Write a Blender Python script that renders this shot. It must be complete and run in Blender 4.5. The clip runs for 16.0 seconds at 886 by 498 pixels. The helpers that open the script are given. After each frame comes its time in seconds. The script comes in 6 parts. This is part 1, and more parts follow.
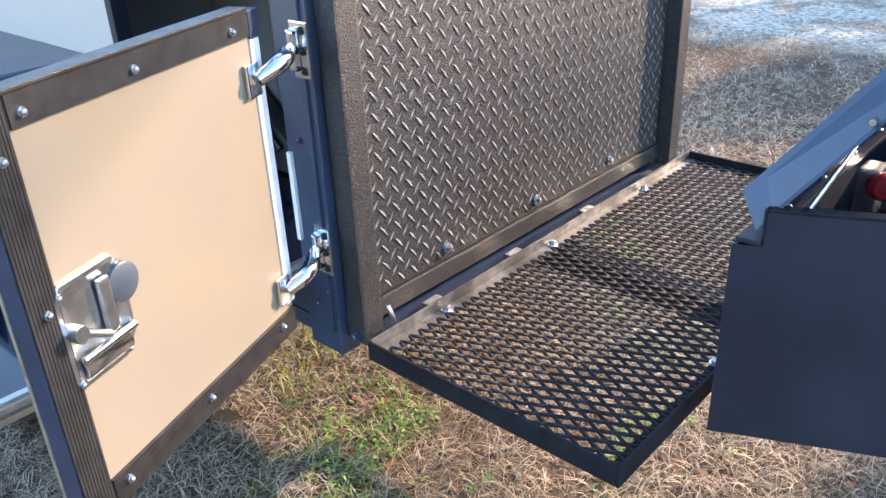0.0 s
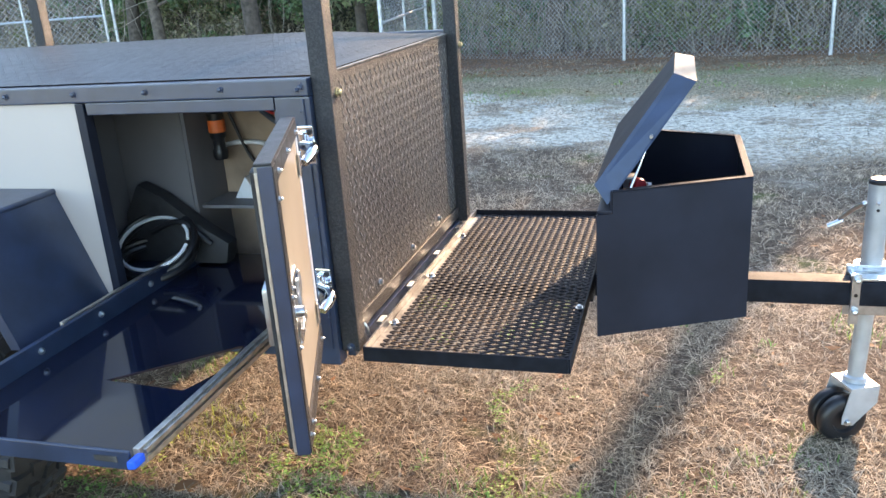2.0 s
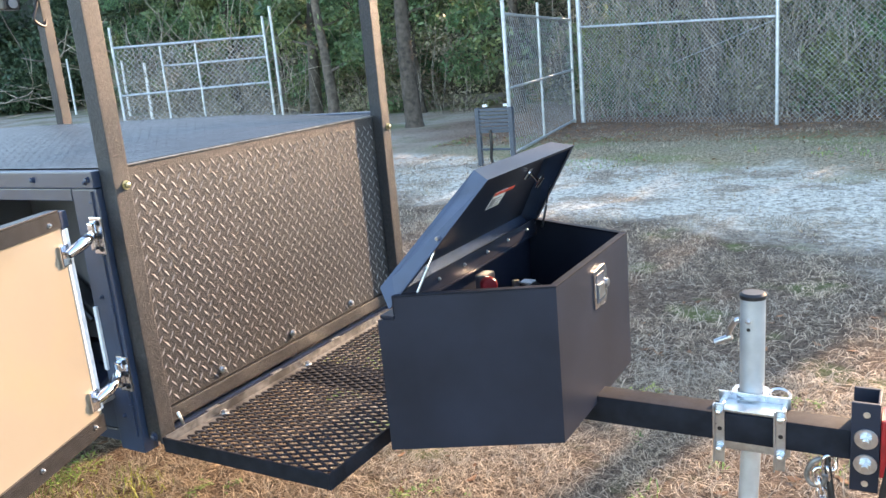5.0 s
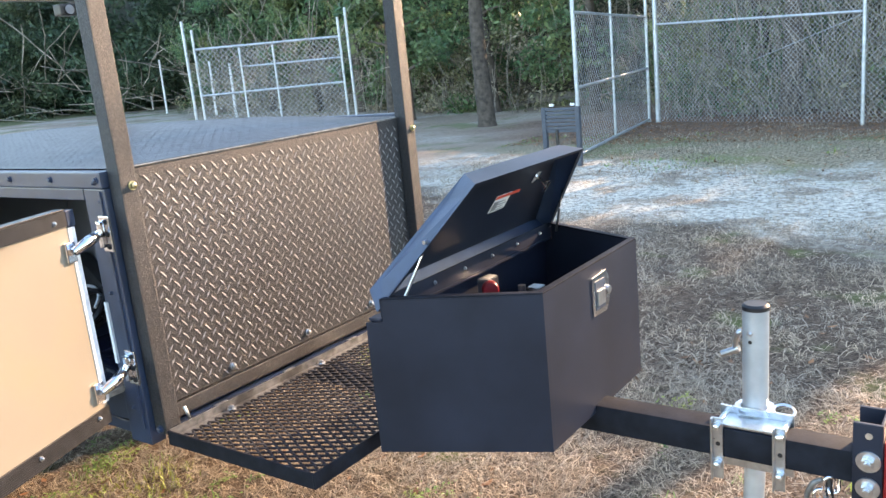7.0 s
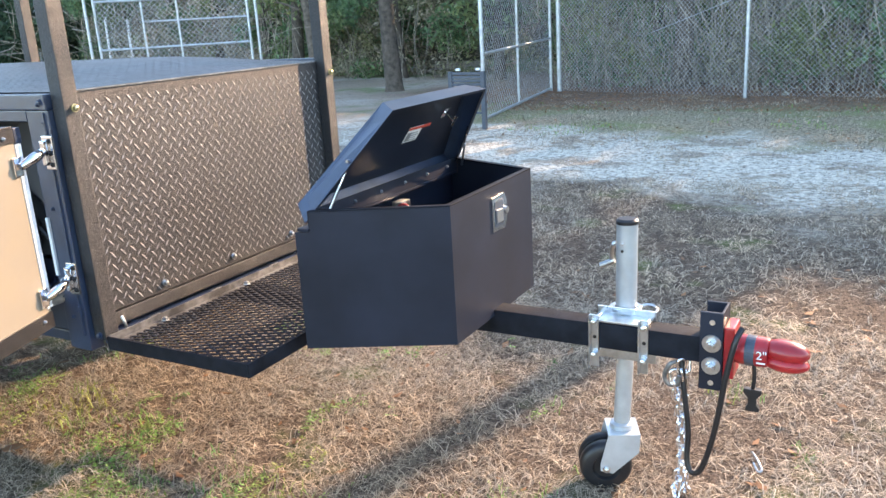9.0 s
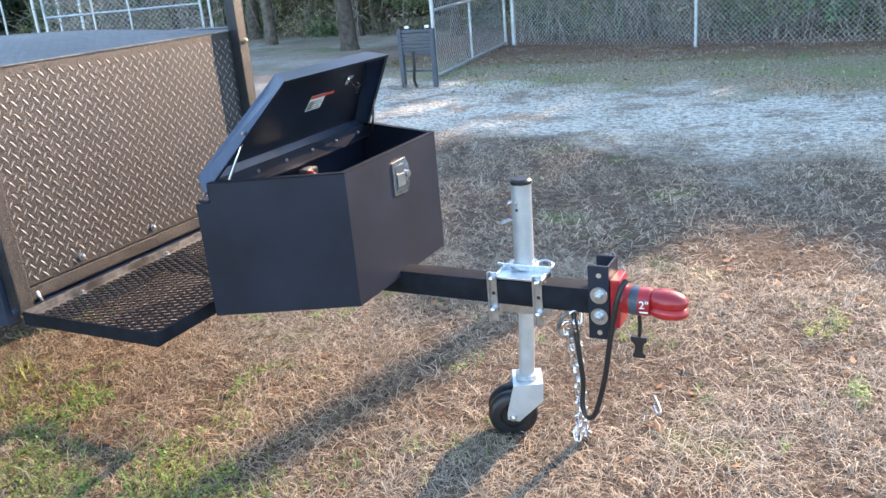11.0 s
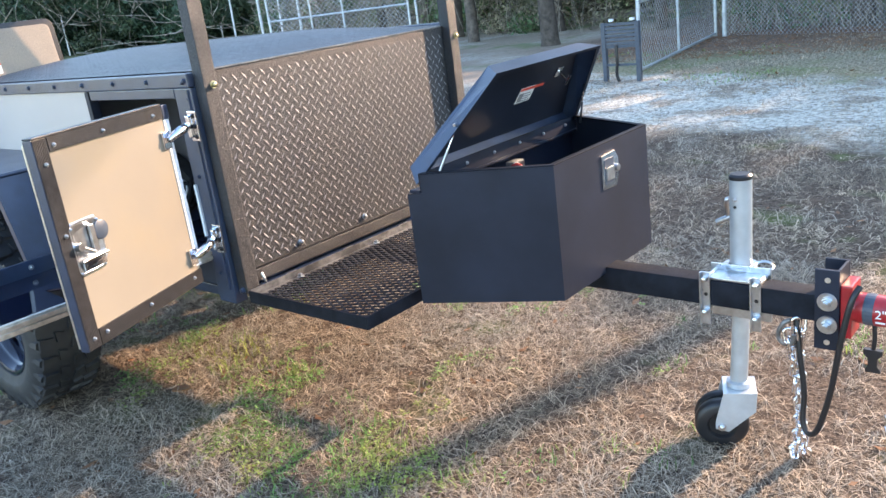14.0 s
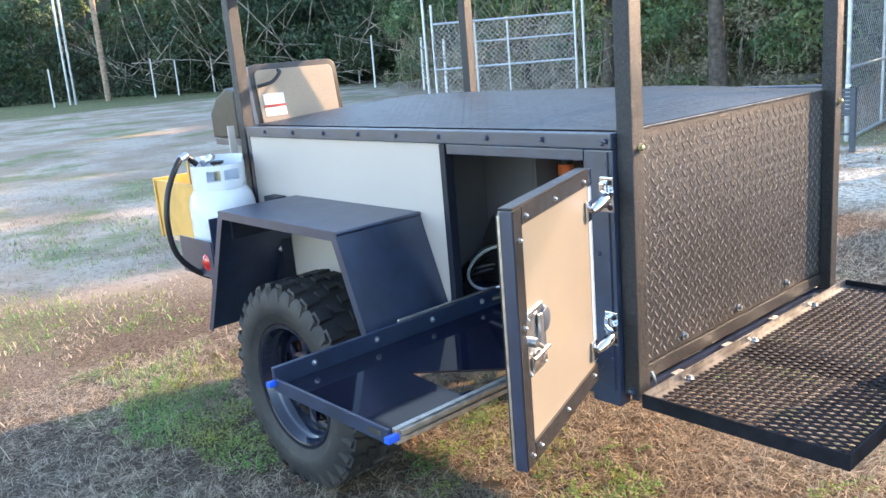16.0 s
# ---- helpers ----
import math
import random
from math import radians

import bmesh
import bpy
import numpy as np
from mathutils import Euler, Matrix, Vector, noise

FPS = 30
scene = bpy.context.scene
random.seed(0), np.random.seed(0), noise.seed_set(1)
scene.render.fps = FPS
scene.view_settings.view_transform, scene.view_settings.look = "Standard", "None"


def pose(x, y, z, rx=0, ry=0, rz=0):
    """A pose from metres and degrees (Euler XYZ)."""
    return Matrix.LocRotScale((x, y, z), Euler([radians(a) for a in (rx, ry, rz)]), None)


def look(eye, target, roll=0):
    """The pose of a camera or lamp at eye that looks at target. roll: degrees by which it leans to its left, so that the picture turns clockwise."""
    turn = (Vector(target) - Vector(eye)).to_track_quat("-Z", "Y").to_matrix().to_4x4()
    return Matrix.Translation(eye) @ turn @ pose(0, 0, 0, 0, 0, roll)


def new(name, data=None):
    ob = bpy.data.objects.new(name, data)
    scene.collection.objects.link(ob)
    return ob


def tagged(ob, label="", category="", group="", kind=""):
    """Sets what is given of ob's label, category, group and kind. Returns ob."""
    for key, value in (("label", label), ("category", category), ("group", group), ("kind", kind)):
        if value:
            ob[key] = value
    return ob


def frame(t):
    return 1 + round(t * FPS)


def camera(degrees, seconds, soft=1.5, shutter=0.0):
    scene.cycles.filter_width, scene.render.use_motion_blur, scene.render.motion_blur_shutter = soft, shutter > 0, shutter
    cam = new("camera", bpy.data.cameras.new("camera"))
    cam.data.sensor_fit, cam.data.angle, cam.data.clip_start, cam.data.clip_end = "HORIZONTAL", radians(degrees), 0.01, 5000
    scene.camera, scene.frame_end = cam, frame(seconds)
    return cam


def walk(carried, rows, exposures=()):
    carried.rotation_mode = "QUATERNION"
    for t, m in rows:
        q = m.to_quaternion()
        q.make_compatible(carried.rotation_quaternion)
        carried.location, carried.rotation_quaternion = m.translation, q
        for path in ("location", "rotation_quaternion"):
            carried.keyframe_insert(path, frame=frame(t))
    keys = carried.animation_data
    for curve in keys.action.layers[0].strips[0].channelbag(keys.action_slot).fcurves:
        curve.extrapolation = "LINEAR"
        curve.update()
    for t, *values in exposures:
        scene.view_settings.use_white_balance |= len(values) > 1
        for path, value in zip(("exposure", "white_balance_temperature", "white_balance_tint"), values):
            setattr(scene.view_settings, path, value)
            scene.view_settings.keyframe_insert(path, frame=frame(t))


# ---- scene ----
cam = camera(57.0, 16.0)
PATH = [
    (0, (-0.032, 0.179, 1.531), (-1.250, 1.484, 0.628), -2.50),
    (0.5, (-0.059, -0.139, 1.597), (-1.031, 1.377, 0.728), -3.10),
    (1, (-0.068, -0.432, 1.611), (-0.926, 1.194, 0.823), -4.65),
    (1.5, (-0.172, -0.633, 1.628), (-0.886, 1.085, 0.892), -4.20),
    (2, (-0.262, -0.872, 1.606), (-0.810, 0.941, 0.968), -4.13),
    (2.5, (-0.167, -0.982, 1.619), (-0.639, 0.875, 1.052), -4.97),
    (3, (0.086, -1.009, 1.564), (-0.428, 0.859, 1.071), -7.20),
    (3.5, (0.282, -0.949, 1.566), (-0.331, 0.896, 1.100), -6.20),
    (4, (0.442, -0.700, 1.602), (-0.302, 1.097, 1.136), -5.00),
    (6.3, (0.864, -0.178, 1.605), (-0.284, 1.391, 1.141), -6.00),
    (6.5, (0.868, -0.185, 1.602), (-0.280, 1.384, 1.142), -5.80),
    (7, (0.897, -0.180, 1.593), (-0.259, 1.386, 1.137), -5.60),
    (7.5, (0.910, -0.197, 1.585), (-0.242, 1.372, 1.127), -4.90),
    (8, (0.935, -0.234, 1.582), (-0.170, 1.359, 1.090), -4.30),
    (8.5, (0.972, -0.370, 1.576), (-0.054, 1.261, 1.038), -3.57),
    (9, (1.050, -0.489, 1.525), (0.096, 1.182, 0.981), -3.43),
    (9.5, (1.124, -0.499, 1.545), (0.218, 1.178, 0.937), -3.90),
    (9.7, (1.147, -0.495, 1.563), (0.254, 1.179, 0.928), -4.00),
    (12, (1.354, -0.436, 1.525), (0.462, 1.234, 0.877), -5.50),
    (12.5, (1.359, -0.432, 1.510), (0.467, 1.238, 0.864), -5.40),
    (13, (1.347, -0.411, 1.525), (0.395, 1.222, 0.869), -5.88),
    (13.5, (1.329, -0.419, 1.534), (0.239, 1.128, 0.886), -7.36),
    (14, (1.242, -0.461, 1.541), (-0.034, 0.954, 0.933), -7.54),
    (14.5, (0.940, -0.637, 1.585), (-0.414, 0.713, 0.999), -5.82),
    (15, (0.694, -0.790, 1.610), (-0.742, 0.492, 1.067), -5.50),
    (15.5, (0.430, -0.776, 1.612), (-1.060, 0.463, 1.117), -5.45),
    (16, (0.204, -0.775, 1.632), (-1.264, 0.501, 1.165), -4.90),
]
# the camera's own exposure and white balance drift a little as it turns
EXPOSURES = [(0.0, 2.52, 6050, 10), (2.5, 2.55, 6850, 10), (8.0, 2.57, 6850, 10), (9.5, 2.48, 6500, 10), (12.0, 2.42, 6300, 10), (13.5, 2.42, 6300, 10), (14.5, 2.52, 6450, 10), (16.0, 2.56, 6550, 10)]
walk(cam, [(t, look(eye, target, roll)) for t, eye, target, roll in PATH], EXPOSURES)


# ---- world and sun ----
SUN_AZ, SUN_EL = 72.5, 23.0          # degrees from +x towards +y, and above the horizon
world = bpy.data.worlds.new("world")
scene.world = world
world.use_nodes = True
sky = world.node_tree.nodes.new("ShaderNodeTexSky")
sky.sky_type, sky.sun_disc = "NISHITA", False
sky.sun_elevation, sky.sun_rotation = radians(SUN_EL), radians(90 - SUN_AZ)
sky.air_density, sky.dust_density, sky.ozone_density = 1.0, 0.7, 1.0
world.node_tree.links.new(sky.outputs[0], world.node_tree.nodes["Background"].inputs[0])
world.node_tree.nodes["Background"].inputs[1].default_value = 0.15
sun = new("sun", bpy.data.lights.new("sun", "SUN"))
sun.data.energy, sun.data.angle, sun.data.color = 2.55, radians(0.6), (1.0, 0.68, 0.44)
_d = Vector((math.cos(radians(SUN_AZ)) * math.cos(radians(SUN_EL)), math.sin(radians(SUN_AZ)) * math.cos(radians(SUN_EL)), math.sin(radians(SUN_EL))))
sun.matrix_world = look(_d * 60, (0, 0, 0))

rng = np.random.default_rng(7)


# ---- materials ----
def mat(name, base, rough=0.5, metal=0.0, scale=20.0, vary=0.25, bump=0.0, bump_scale=200.0, spec=0.5, second=None, second_scale=3.0, random_by="", coat=0.0, rough_vary=0.1, trans=0.0, spread=0.45):
    """A surface with colour variation at two scales, roughness wear and fine relief."""
    m = bpy.data.materials.new(name)
    m.use_nodes = True
    nt = m.node_tree
    N, L = nt.nodes, nt.links
    b = N["Principled BSDF"]
    tc = N.new("ShaderNodeTexCoord")

    def noise_at(s, detail=4.0):
        n = N.new("ShaderNodeTexNoise")
        n.inputs["Scale"].default_value = s
        n.inputs["Detail"].default_value = detail
        L.new(tc.outputs["Object"], n.inputs["Vector"])
        return n.outputs["Fac"]

    def mix(fac, a, c):
        x = N.new("ShaderNodeMix")
        x.data_type = "RGBA"
        for sock, v in ((x.inputs[0], fac), (x.inputs[6], a), (x.inputs[7], c)):
            if isinstance(v, (int, float)):
                sock.default_value = v
            elif isinstance(v, tuple):
                sock.default_value = (*v, 1)
            else:
                L.new(v, sock)
        return x.outputs[2]

    def ramp(sock, lo, hi):
        r = N.new("ShaderNodeMapRange")
        r.inputs[1].default_value, r.inputs[2].default_value = lo, hi
        L.new(sock, r.inputs[0])
        return r.outputs[0]

    dark = tuple(c * (1 - vary) for c in base)
    light = tuple(min(1, c * (1 + vary)) for c in base)
    col = mix(ramp(noise_at(scale), 0.3, 0.7), dark, light)
    if second:
        col = mix(ramp(noise_at(second_scale, 6.0), 0.45, 0.65), col, second)
    if random_by:
        if random_by == "island":
            g = N.new("ShaderNodeNewGeometry").outputs["Random Per Island"]
        else:
            g = N.new("ShaderNodeObjectInfo").outputs["Random"]
        r = N.new("ShaderNodeMapRange")
        r.inputs[3].default_value, r.inputs[4].default_value = 1 - spread, 1 + spread
        L.new(g, r.inputs[0])
        v = N.new("ShaderNodeHueSaturation")
        L.new(r.outputs[0], v.inputs["Value"])
        L.new(col, v.inputs["Color"])
        col = v.outputs[0]
    L.new(col, b.inputs["Base Color"])
    rr = N.new("ShaderNodeMapRange")
    rr.inputs[3].default_value, rr.inputs[4].default_value = max(0.02, rough - rough_vary), min(1, rough + rough_vary)
    L.new(noise_at(scale * 0.6 + 2), rr.inputs[0])
    L.new(rr.outputs[0], b.inputs["Roughness"])
    b.inputs["Metallic"].default_value = metal
    b.inputs["Specular IOR Level"].default_value = spec
    if coat:
        b.inputs["Coat Weight"].default_value = coat
        b.inputs["Coat Roughness"].default_value = 0.08
    if bump:
        bp = N.new("ShaderNodeBump")
        bp.inputs["Strength"].default_value = bump
        bp.inputs["Distance"].default_value = 0.004
        L.new(noise_at(bump_scale, 3.0), bp.inputs["Height"])
        L.new(bp.outputs[0], b.inputs["Normal"])
    if trans:
        t = N.new("ShaderNodeBsdfTranslucent")
        L.new(col, t.inputs[0])
        ms = N.new("ShaderNodeMixShader")
        ms.inputs[0].default_value = trans
        L.new(b.outputs[0], ms.inputs[1])
        L.new(t.outputs[0], ms.inputs[2])
        L.new(ms.outputs[0], N["Material Output"].inputs[0])
    return m


M = dict(
    # the blue in this black is reflected sky put into the base colour
    black=mat("sky-tinted black powder coat", (0.0155, 0.029, 0.064), 0.34, scale=14, vary=0.3, bump=0.12, bump_scale=900, rough_vary=0.06, spec=1.0),
    bar=mat("dull black drawbar paint", (0.012, 0.014, 0.020), 0.6, scale=20, vary=0.35, bump=0.15, bump_scale=500, spec=0.12),
    # a fainter blue of reflected sky is mixed into this base too
    boxblack=mat("satin black paint", (0.0145, 0.0185, 0.031), 0.44, scale=6, vary=0.25, bump=0.05, bump_scale=700, rough_vary=0.05, spec=0.28),
    meshblack=mat("dusty black mesh paint", (0.020, 0.021, 0.025), 0.62, scale=30, vary=0.35, bump=0.1, bump_scale=300, spec=0.15),
    gloss=mat("gloss black sheet", (0.006, 0.009, 0.022), 0.06, scale=9, vary=0.3, rough_vary=0.03, bump=0.015, bump_scale=20, spec=0.8),
    liner=mat("black sprayed liner", (0.012, 0.013, 0.016), 0.40, scale=300, vary=0.8, bump=0.7, bump_scale=420, rough_vary=0.2, second=(0.040, 0.040, 0.042), second_scale=190, spec=0.55),
    # pale base colour paints the bars' highlights against the black liner
    tread=mat("raised tread with painted highlights", (0.24, 0.242, 0.25), 0.36, scale=120, vary=0.5, bump=0.2, bump_scale=500, rough_vary=0.1, spec=0.9),
    roof=mat("black embossed roof liner", (0.014, 0.016, 0.020), 0.36, scale=40, vary=0.4, bump=0.3, bump_scale=220, rough_vary=0.08, spec=0.35),
    rib=mat("dark ribbed trim", (0.022, 0.022, 0.024), 0.36, metal=0.0, scale=40, vary=0.4, bump=0.2, bump_scale=500),
    panel=mat("warm grey fibreglass panel", (0.475, 0.43, 0.395), 0.38, scale=2.5, vary=0.05, bump=0.04, bump_scale=60, rough_vary=0.08),
    # copy of panel with the low sun's warm tint put into its colour
    doorface=mat("sun-tinted fibreglass panel", (0.252, 0.218, 0.170), 0.36, scale=2.0, vary=0.07, bump=0.04, bump_scale=40, rough_vary=0.08, second=(0.262, 0.219, 0.158), second_scale=4),
    # light grey lining, its colour darkened for the shade inside the locker
    inner=mat("shade-darkened grey lining", (0.15, 0.145, 0.15), 0.6, scale=5, vary=0.12, bump=0.1, bump_scale=120),
    edge=mat("white panel edge", (0.68, 0.69, 0.70), 0.4, scale=30, vary=0.1),
    chrome=mat("polished chrome", (0.80, 0.81, 0.84), 0.14, metal=1.0, scale=30, vary=0.08, rough_vary=0.07, bump=0.08, bump_scale=60),
    zinc=mat("bright zinc plating", (0.54, 0.57, 0.60), 0.32, metal=1.0, scale=50, vary=0.15, rough_vary=0.12, bump=0.1, bump_scale=200),
    alu=mat("bare aluminium rail", (0.62, 0.58, 0.52), 0.36, metal=0.9, scale=40, vary=0.2, bump=0.1, bump_scale=300),
    greysteel=mat("mottled grey steel", (0.20, 0.195, 0.185), 0.42, metal=0.5, scale=40, vary=0.4, bump=0.2, bump_scale=260, second=(0.07, 0.068, 0.066), second_scale=9),
    silver=mat("silver jack paint", (0.50, 0.53, 0.55), 0.36, metal=0.45, scale=18, vary=0.12, rough_vary=0.1, bump=0.05, bump_scale=300),
    rubber=mat("tyre rubber", (0.017, 0.018, 0.021), 0.62, scale=30, vary=0.35, bump=0.3, bump_scale=160, second=(0.030, 0.029, 0.029), second_scale=7),
    plastic=mat("black plastic", (0.012, 0.012, 0.014), 0.4, scale=30, vary=0.2),
    red=mat("red plastic", (0.38, 0.018, 0.022), 0.34, scale=25, vary=0.2, second=(0.24, 0.014, 0.018), second_scale=12, coat=0.2),
    redlens=mat("red lamp lens", (0.55, 0.02, 0.02), 0.12, scale=60, vary=0.2, coat=0.6),
    orange=mat("orange band", (0.75, 0.16, 0.04), 0.4, scale=30, vary=0.1),
    blue=mat("blue plastic tip", (0.02, 0.12, 0.75), 0.35, scale=30, vary=0.1),
    white=mat("white enamel", (0.74, 0.77, 0.80), 0.28, scale=8, vary=0.05, rough_vary=0.06, coat=0.2),
    label=mat("white paper label", (0.72, 0.72, 0.72), 0.6, scale=40, vary=0.05),
    labelred=mat("red label print", (0.60, 0.08, 0.05), 0.6, scale=40, vary=0.1),
    labelgrey=mat("grey label print", (0.22, 0.22, 0.23), 0.6, scale=40, vary=0.1),
    brass=mat("dull passivated brass", (0.46, 0.42, 0.27), 0.4, metal=1.0, scale=40, vary=0.15),
    wood=mat("yellow varnished plywood", (0.66, 0.38, 0.10), 0.45, scale=9, vary=0.12, bump=0.1, bump_scale=80),
    hood=mat("bronze painted metal hood", (0.27, 0.22, 0.17), 0.42, metal=0.2, scale=200, vary=0.15, bump=0.15, bump_scale=600),
    galv=mat("galvanised steel pipe", (0.46, 0.50, 0.54), 0.42, metal=0.6, scale=12, vary=0.18, bump=0.1, bump_scale=120),
    wire=mat("galvanised chain link wire", (0.52, 0.54, 0.56), 0.5, metal=0.3, scale=8, vary=0.3),
    stool=mat("blue grey painted steel", (0.05, 0.065, 0.09), 0.45, scale=20, vary=0.2),
    pole=mat("weathered wooden pole", (0.34, 0.25, 0.18), 0.85, scale=6, vary=0.35, bump=0.6, bump_scale=40),
    bark=mat("grey brown bark", (0.10, 0.082, 0.066), 0.9, scale=10, vary=0.5, bump=1.0, bump_scale=30, random_by="object"),
    twig=mat("bare twigs and vines", (0.30, 0.262, 0.215), 0.9, scale=5, vary=0.4, random_by="island"),
    leaf=mat("evergreen leaves", (0.115, 0.205, 0.10), 0.42, scale=0.35, vary=0.55, random_by="island", second=(0.22, 0.255, 0.11), second_scale=0.7, trans=0.4),
    # leaf colours at about half value, so the far brush comes out darker
    farleaf=mat("darkened far foliage", (0.055, 0.098, 0.055), 0.55, scale=0.2, vary=0.5, random_by="island", second=(0.10, 0.125, 0.065), second_scale=0.3, trans=0.3),
    brush=mat("dull brown green brush leaves", (0.33, 0.285, 0.21), 0.7, scale=0.6, vary=0.4, random_by="island", second=(0.20, 0.235, 0.08), second_scale=0.4, trans=0.3),
    deadleaf=mat("fallen brown leaves", (0.26, 0.13, 0.06), 0.75, scale=4, vary=0.4, random_by="island", trans=0.15),
    straw=mat("dead straw grass", (0.43, 0.342, 0.242), 0.7, scale=1.6, vary=0.3, random_by="island", second=(0.37, 0.325, 0.255), second_scale=1.1, trans=0.15, spread=0.72),
    green=mat("green clover and grass", (0.17, 0.33, 0.085), 0.6, scale=3, vary=0.35, random_by="island", second=(0.36, 0.40, 0.095), second_scale=2.2, trans=0.35),
    stone=mat("pale gravel", (0.40, 0.37, 0.335), 0.85, scale=8, vary=0.3, random_by="island", spread=0.75),
    backing=mat("painted wood shade", (0.055, 0.062, 0.042), 0.95, scale=0.9, vary=0.7, bump=1.0, bump_scale=3, second=(0.07, 0.06, 0.04), second_scale=0.5),
)


def ground_material():
    """Dead lawn, a gravel track across it, greener grass behind and leaf litter by the fence."""
    m = bpy.data.materials.new("dead lawn and gravel")
    m.use_nodes = True
    nt = m.node_tree
    N, L = nt.nodes, nt.links
    b = N["Principled BSDF"]
    b.inputs["Roughness"].default_value = 0.95
    b.inputs["Specular IOR Level"].default_value = 0.1
    geo = N.new("ShaderNodeNewGeometry")
    sep = N.new("ShaderNodeSeparateXYZ")
    L.new(geo.outputs["Position"], sep.inputs[0])

    def nz(s, d=5.0, rough=0.55):
        n = N.new("ShaderNodeTexNoise")
        n.inputs["Scale"].default_value, n.inputs["Detail"].default_value, n.inputs["Roughness"].default_value = s, d, rough
        L.new(geo.outputs["Position"], n.inputs["Vector"])
        return n.outputs["Fac"]

    def calc(op, a, c):
        x = N.new("ShaderNodeMath")
        x.operation = op
        for i, v in ((0, a), (1, c)):
            if isinstance(v, (int, float)):
                x.inputs[i].default_value = v
            else:
                L.new(v, x.inputs[i])
        return x.outputs[0]

    def rng_(s, lo, hi):
        r = N.new("ShaderNodeMapRange")
        r.interpolation_type = "SMOOTHSTEP"
        r.inputs[1].default_value, r.inputs[2].default_value = lo, hi
        L.new(s, r.inputs[0])
        return r.outputs[0]

    def mix(fac, a, c):
        x = N.new("ShaderNodeMix")
        x.data_type = "RGBA"
        L.new(fac, x.inputs[0])
        for sock, v in ((x.inputs[6], a), (x.inputs[7], c)):
            if isinstance(v, tuple):
                sock.default_value = (*v, 1)
            else:
                L.new(v, sock)
        return x.outputs[2]

    soil, straw, pale = (0.030, 0.022, 0.017), (0.165, 0.122, 0.088), (0.30, 0.24, 0.18)
    lawn = mix(rng_(nz(45, 6, 0.7), 0.35, 0.62), soil, straw)
    lawn = mix(rng_(nz(120, 3), 0.52, 0.72), lawn, pale)
    lawn = mix(calc("MULTIPLY", rng_(nz(0.7, 5), 0.5, 0.75), 0.6), lawn, (0.10, 0.078, 0.058))
    lawn = mix(calc("MULTIPLY", rng_(nz(1.6, 6), 0.56, 0.7), 0.6), lawn, (0.12, 0.17, 0.045))
    gravel = mix(rng_(nz(16, 9, 0.78), 0.36, 0.60), (0.20, 0.18, 0.145), (0.72, 0.685, 0.575))
    gravel = mix(calc("MULTIPLY", rng_(nz(1.5, 7, 0.7), 0.50, 0.60), 0.85), gravel, mix(rng_(nz(30, 6, 0.75), 0.40, 0.62), (0.12, 0.095, 0.07), (0.46, 0.38, 0.285)))
    gravel = mix(rng_(nz(7, 8, 0.8), 0.585, 0.66), gravel, (0.075, 0.06, 0.05))
    far = mix(rng_(nz(22, 6, 0.75), 0.40, 0.60), (0.12, 0.105, 0.065), (0.45, 0.375, 0.26))
    far = mix(calc("MULTIPLY", rng_(nz(0.55, 5), 0.46, 0.64), 0.7), far, (0.21, 0.235, 0.10))
    litter = mix(rng_(nz(25, 5, 0.75), 0.4, 0.62), (0.11, 0.078, 0.06), (0.36, 0.26, 0.195))
    wob = calc("MULTIPLY", calc("SUBTRACT", nz(0.55, 6), 0.5), 4.5)
    # along the track: y + 0.33 x
    u = calc("ADD", calc("ADD", sep.outputs["Y"], calc("MULTIPLY", sep.outputs["X"], 0.30)), wob)
    a = rng_(u, 5.6, 6.6)
    back = rng_(u, 8.5, 9.6)
    col = mix(a, lawn, gravel)
    col = mix(back, col, far)
    # wide open gravel yard to the rear of the trailer
    yard = calc("MULTIPLY", rng_(calc("ADD", calc("MULTIPLY", sep.outputs["X"], -1.0), wob), 4.5, 8.0), rng_(nz(0.35, 5), 0.24, 0.40))
    yard_col = mix(rng_(nz(0.5, 6), 0.42, 0.6), (0.34, 0.275, 0.21), (0.45, 0.395, 0.325))
    yard_col = mix(calc("MULTIPLY", rng_(nz(0.42, 6, 0.65), 0.50, 0.62), 0.75), yard_col, (0.17, 0.21, 0.085))
    yard_col = mix(rng_(nz(14, 8, 0.8), 0.50, 0.66), yard_col, (0.16, 0.13, 0.10))
    col = mix(yard, col, yard_col)
    rim = rng_(calc("ADD", calc("ADD", sep.outputs["Y"], calc("MULTIPLY", sep.outputs["X"], -0.02)), calc("MULTIPLY", wob, 0.35)), 11.9, 13.4)
    rim = calc("MULTIPLY", rim, rng_(calc("ADD", sep.outputs["X"], wob), -9.5, -6.5))
    col = mix(rim, col, litter)
    strip = rng_(calc("ADD", calc("MULTIPLY", sep.outputs["X"], -1.0), wob), 42.0, 45.0)
    col = mix(strip, col, mix(rng_(nz(6, 5, 0.7), 0.35, 0.65), (0.10, 0.115, 0.055), (0.22, 0.22, 0.115)))
    L.new(col, b.inputs["Base Color"])
    bp = N.new("ShaderNodeBump")
    bp.inputs["Strength"].default_value, bp.inputs["Distance"].default_value = 0.8, 0.02
    L.new(nz(60, 5, 0.7), bp.inputs["Height"])
    L.new(bp.outputs[0], b.inputs["Normal"])
    return m


M["ground"] = ground_material()

# ---- builders ----
WORLD = {}
I4 = Matrix.Identity(4)


def thing(name, at, label, category, group="", kind=""):
    e = new(name)
    e.empty_display_size = 0.1
    e.location = at
    WORLD[e] = Matrix.Translation(at)
    return tagged(e, label, category, group, kind)


